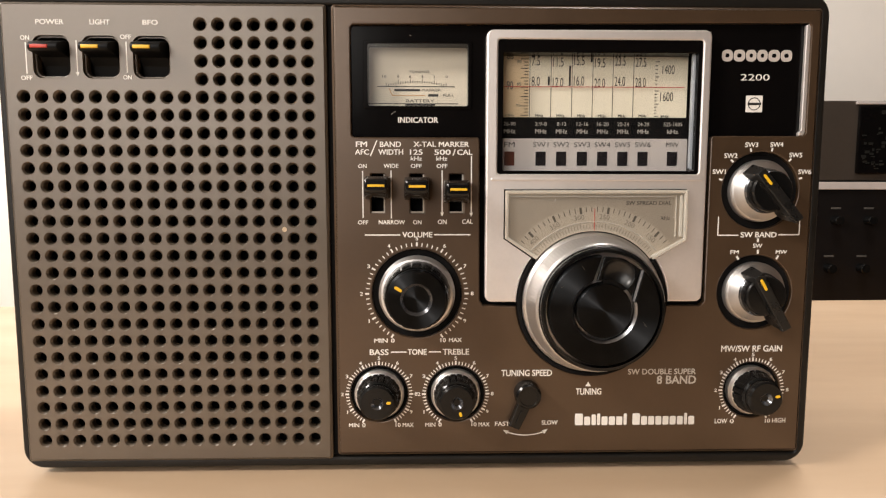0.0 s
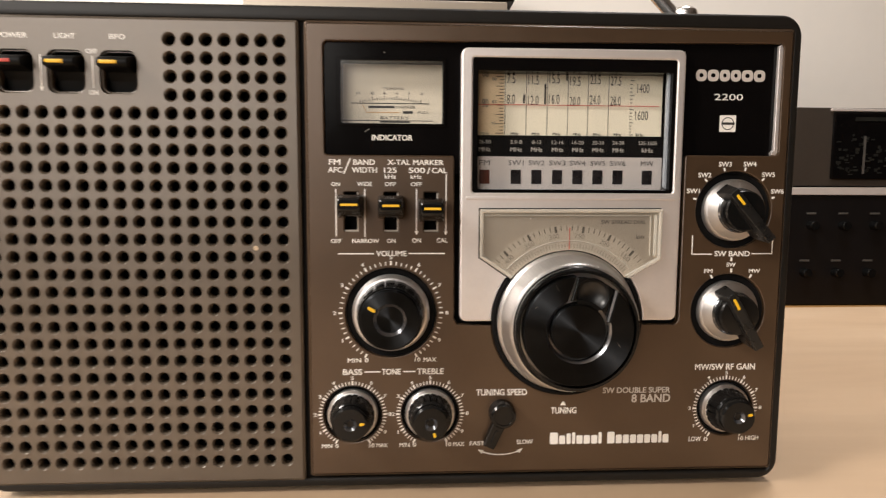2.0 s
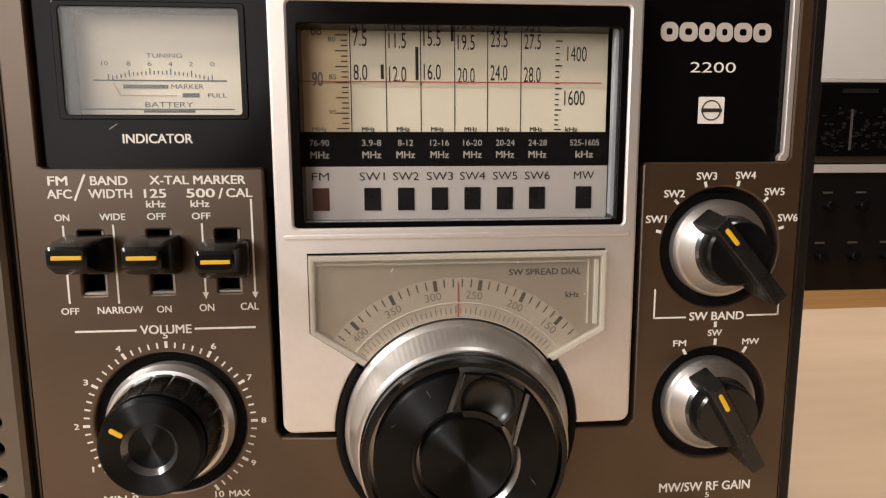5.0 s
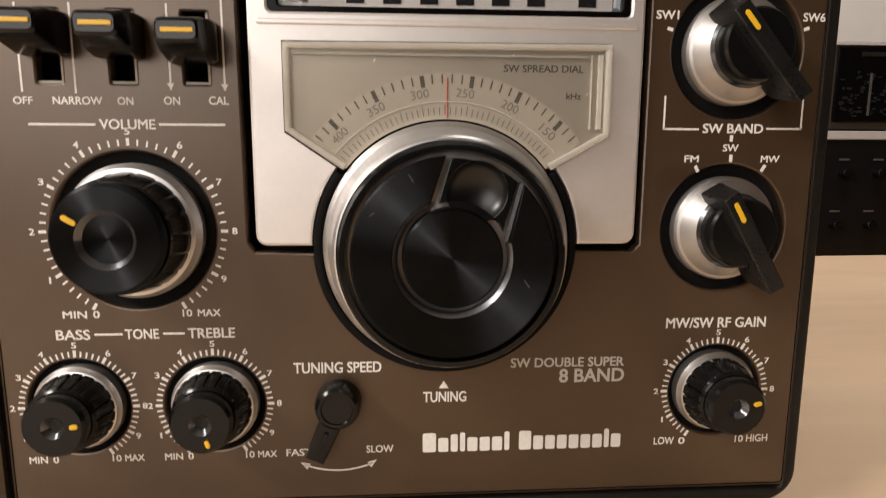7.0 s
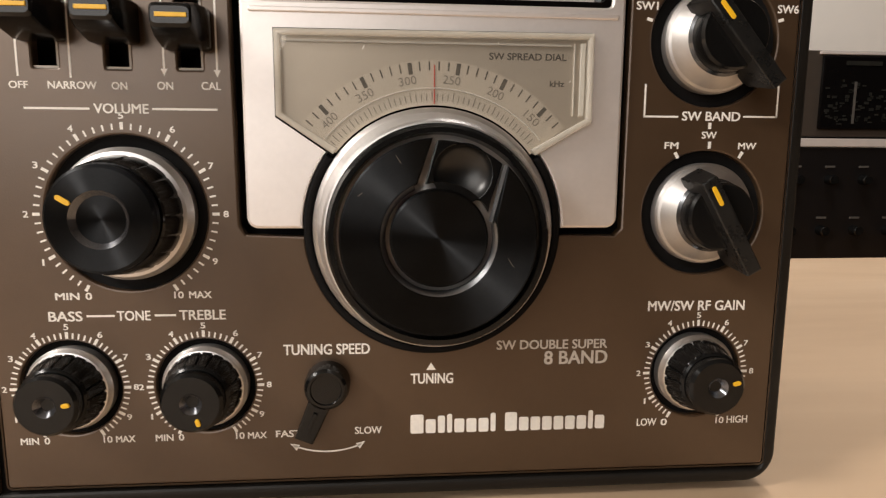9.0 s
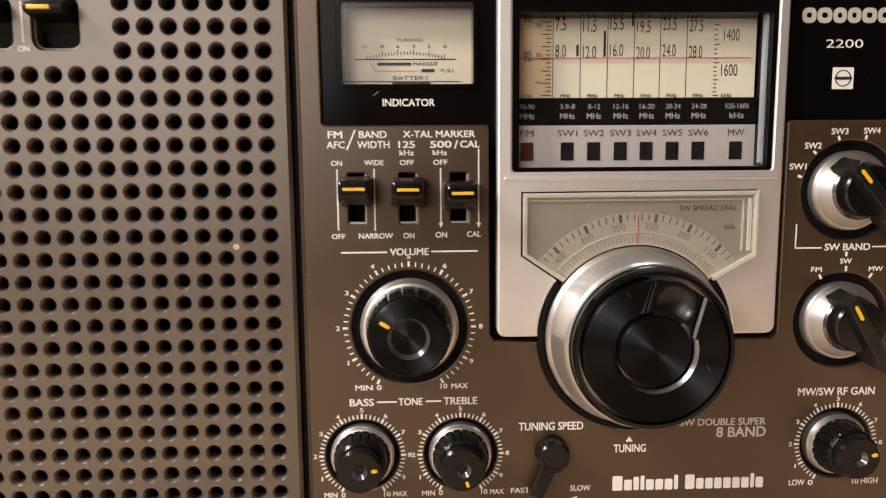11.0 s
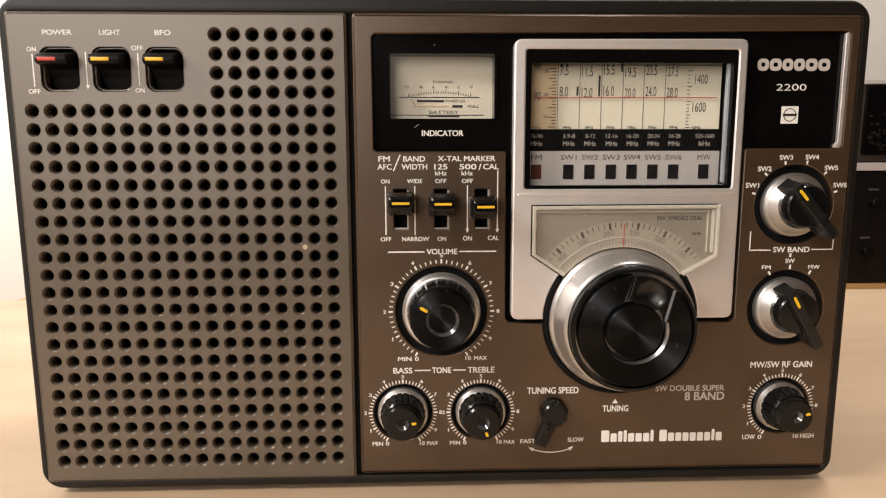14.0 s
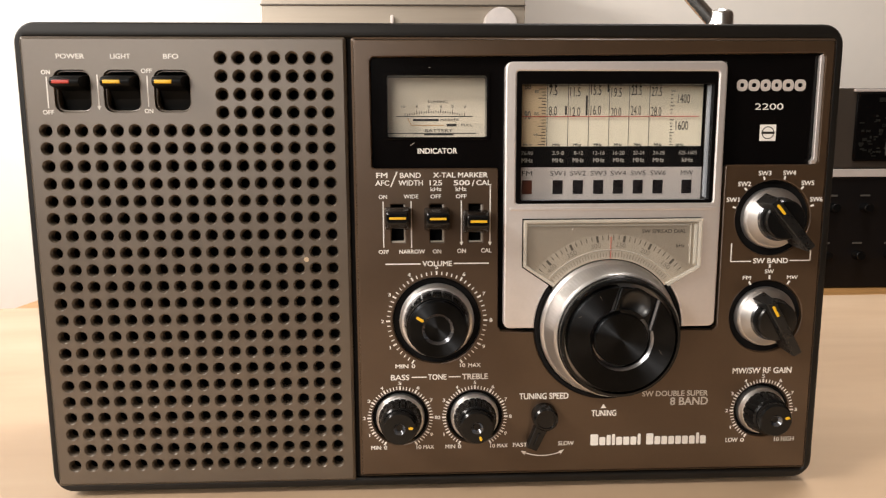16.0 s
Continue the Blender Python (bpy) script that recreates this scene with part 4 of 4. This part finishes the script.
strip = [local((-0.5, 20.6)), local((-3.0, 11.6))] + arc(*C, 11.9, b_l - 8, b_r + 10, 12, False) + [local((10.9, 7.6)), local((13.4, 15.8))] + arc(*C, 20.8, 50, 90, 10, False)
def cone_bm(r0, o0, r1, o1, a0, a1, n=60):
    b = bmesh.new()
    rows = [[b.verts.new((x / 1000, -o / 1000, z / 1000)) for x, z in arc(*C, r, a0, a1, n, False)] for r, o in ((r0, o0), (r1, o1), (r1, o1 - 0.5), (r0, o0 - 0.5))]
    for p, q in zip(rows, rows[1:] + rows[:1]):
        for i in range(n - 1):
            b.faces.new((p[i], p[i + 1], q[i + 1], q[i]))
    return b


# Bevels carry the glint in their bright colour.
part("bevel", cone_bm(11.5, 14.9, 12.55, 16.06, b_l + 4, b_r + 358), BEVEL, tk, "bevelled hub edge, brightened for its glint")
q0, q1 = Vector(local(RA)), Vector(local(RB))
side = Vector((q0.y - q1.y, q1.x - q0.x)).normalized()
b = bmesh.new()
va = [b.verts.new((p.x / 1000, -o / 1000, p.y / 1000)) for p, o in ((q0 - side * 0.55, 15.24), (q1 - side * 0.55, 15.24), (q1 + side * 0.1, 16.06), (q0 + side * 0.1, 16.06))]
vb = [b.verts.new(v.co + Vector((0, 0.0005, 0))) for v in va]
b.faces.new(va)
b.faces.new(vb)
for i in range(4):
    b.faces.new((va[i], va[(i + 1) % 4], vb[(i + 1) % 4], vb[i]))
part("bevel", b, BEVEL, tk, "straight bevel, brightened for its glint")
dx, dz = 74.7, 84.6
part("finger_rest", plate_bm([strip, arc(dx, dz, 6.2, 0, 360, 40)], 15.2, 1.6, 0.2), KNOB, tk)
DIMPLE = material("satin_black_dimple", (0.006, 0.006, 0.006), 0.32, 0, 0.2, 150)
part("finger_dimple", lathe_bm([(6.35, 15.15), (5.9, 14.4), (5.0, 13.5), (3.6, 12.8), (2.2, 12.4), (0.8, 12.2), (0.01, 12.2)], dx, dz, 64), DIMPLE, tk, "smooth round finger dimple")

# wear on the cap
for x0, z0, x1, z1 in ((60.6, 88.2, 61.6, 86.6), (84.6, 66.4, 85.8, 64.6), (52.6, 79.8, 53.6, 80.5)):
    part("scratch", flat_bm([stroke(x0, z0, x1, z1, 0.09)], 16.04), PALEPRINT, tk)
for x0, z0, x1, z1 in ((-10.4, 144.8, -8.6, 146.0), (-3.0, 174.8, -2.4, 174.9), (48.0, 174.0, 48.4, 174.2)):
    part("dust", flat_bm([stroke(x0, z0, x1, z1, 0.16)], -1.92), GREYPRINT, panel)
for x0, z0, x1, z1 in ((53.6, 111.2, 54.0, 112.0), (100.6, 104.6, 100.9, 105.1), (84.0, 113.0, 84.2, 113.2)):
    part("dust", flat_bm([stroke(x0, z0, x1, z1, 0.2)], 3.1), WHITE, bez)

# the cap, hub and finger rest sit at the front of the tall skirt
for ob in list(tk.children):
    if ob.name.split(".")[0] in ("cap", "hub", "bevel", "finger_rest", "finger_dimple", "scratch"):
        for v in ob.data.vertices:
            v.co = (C[0] / 1000 + (v.co.x - C[0] / 1000) * 0.975, v.co.y - 0.0036, C[1] / 1000 + (v.co.z - C[1] / 1000) * 0.975)

# antenna
ant = part("antenna", lathe_bm([(6.4, -3.5), (6.4, 16.2), (6.0, 17.6), (5.0, 18.6), (3.0, 19.2), (0.01, 19.3)], 0, 0, 40), CHROME, radio, "tilted chrome telescopic antenna")
for v in ant.data.vertices:
    v.co = (0.143 + v.co.x, 0.070 + v.co.z, 0.1938 - v.co.y)
b = bmesh.new()
for r, t0, t1 in ((3.3, -4.0, 18.0), (2.9, 18.0, 60.0), (2.4, 60.0, 120.0)):
    ra, rb = [], []
    for i in range(20):
        q = 2 * math.pi * i / 20
        for lst, t in ((ra, t0), (rb, t1)):
            lst.append(b.verts.new((0.1385 - (t * 0.70 + r * 0.71 * math.cos(q)) / 1000, 0.070 + r * math.sin(q) / 1000, 0.2085 + (t * 0.71 - r * 0.70 * math.cos(q)) / 1000)))
    for i in range(20):
        b.faces.new((ra[i], ra[(i + 1) % 20], rb[(i + 1) % 20], rb[i]))
    b.faces.new(ra)
    b.faces.new(rb)
part("rod", b, CHROME, ant, "chrome telescopic rod")

# ---- hi-fi behind ----
side = thing("sideboard", "orange-brown wooden sideboard behind the table", "sideboard", at=(0.2, 0.95, -0.75))


def on_floor(ob):
    ob.matrix_parent_inverse = Matrix.Translation((-0.2, -0.95, 0.75))
    return ob


on_floor(part("top", box_bm(-0.7, 1.35, 0.66, 1.28, -0.13, -0.10, 0.002), SIDEWOOD, side))
on_floor(part("carcass", box_bm(-0.68, 1.33, 0.69, 1.27, -0.75, -0.13, 0.002), SIDEWOOD, side))


def hifi(name, label, x0, x1, y0, y1, z0, z1, mat):
    ob = thing(name, label, "hi-fi unit", "hi-fi units", at=((x0 + x1) / 2, (y0 + y1) / 2, z0))
    inv = Matrix.Translation((-(x0 + x1) / 2, -(y0 + y1) / 2, -z0))

    def add(pname, b, m, lab="", under=None):
        p = part(pname, b, m, under or ob, lab)
        if not under:
            p.matrix_parent_inverse = inv
        return p
    add("body", box_bm(x0, x1, y0 + 0.012, y1, z0, z1, 0.002), HIFIDARK)
    add("front", box_bm(x0 - 0.002, x1 + 0.002, y0, y0 + 0.0118, z0 + 0.002, z1 - 0.001, 0.002), mat)
    return add


add = hifi("amplifier", "black amplifier with rows of small knobs on the sideboard", 0.52, 1.02, 0.90, 1.22, -0.10, 0.112, HIFIDARK)
for row, z in enumerate((0.055, -0.035)):
    for i in range(7):
        x = 0.57 + 0.0625 * i + (0.008, 0.0)[row]
        k = lathe_bm([(9, 0), (8.5, 14), (7.5, 16), (0.01, 16)], 0, 0, 24)
        for v in k.verts:
            v.co = (x + v.co.x, 0.90 + v.co.y, z + v.co.z)
        add("knob", k, KNOB)
        add("label_bar", box_bm(x - 0.009, x + 0.009, 0.8985, 0.8999, z + 0.021, z + 0.0245), DIMMARK)
add("top_strip", box_bm(0.518, 1.022, 0.896, 0.9115, 0.1125, 0.1265, 0.001), STRIP, "pale silver strip")
add = hifi("receiver", "bronze-grey receiver with a dark display on the black amplifier", 0.53, 0.955, 0.90, 1.2, 0.1275, 0.276, HIFIGREY)
add("trim", box_bm(0.79, 0.95, 0.8945, 0.8999, 0.268, 0.2735, 0.001), STRIP)
add("display", box_bm(0.795, 0.935, 0.893, 0.8999, 0.142, 0.266, 0.003), GLOSS, "dark display window")
add("display_bar", box_bm(0.835, 0.90, 0.8915, 0.8929, 0.250, 0.257), HIFIDIM)
random.seed(4)
for i in range(70):
    x, z, w = random.uniform(0.80, 0.925), random.uniform(0.15, 0.222), random.uniform(0.003, 0.009)
    add("display_speck", box_bm(x, x + w, 0.8920, 0.8928, z, z + random.uniform(0.002, 0.006)), HIFIDIM)
add("display_line", box_bm(0.853, 0.857, 0.8908, 0.8919, 0.152, 0.222), DIMMARK)
add = hifi("tuner", "champagne-silver tuner with a round knob", -0.284, 0.178, 0.90, 1.22, -0.10, 0.4545, HIFI)
add("groove", box_bm(-0.286, 0.180, 0.8965, 0.8999, 0.4165, 0.4185), HIFIGREY)
k = lathe_bm([(30, 0), (29, 12), (27, 15), (0.01, 15)], 0, 0, 48)
for v in k.verts:
    v.co = (0.135 + v.co.x, 0.90 + v.co.y, 0.384 + v.co.z)
add("knob", k, SILVER, "large silver knob")
add("switch", box_bm(-0.059, -0.053, 0.885, 0.8999, 0.376, 0.398, 0.002), STRIP, "small white lever switch")
hifi("cassette_deck", "champagne-silver deck on top of the tuner", -0.284, 0.195, 0.90, 1.22, 0.458, 0.58, HIFI)
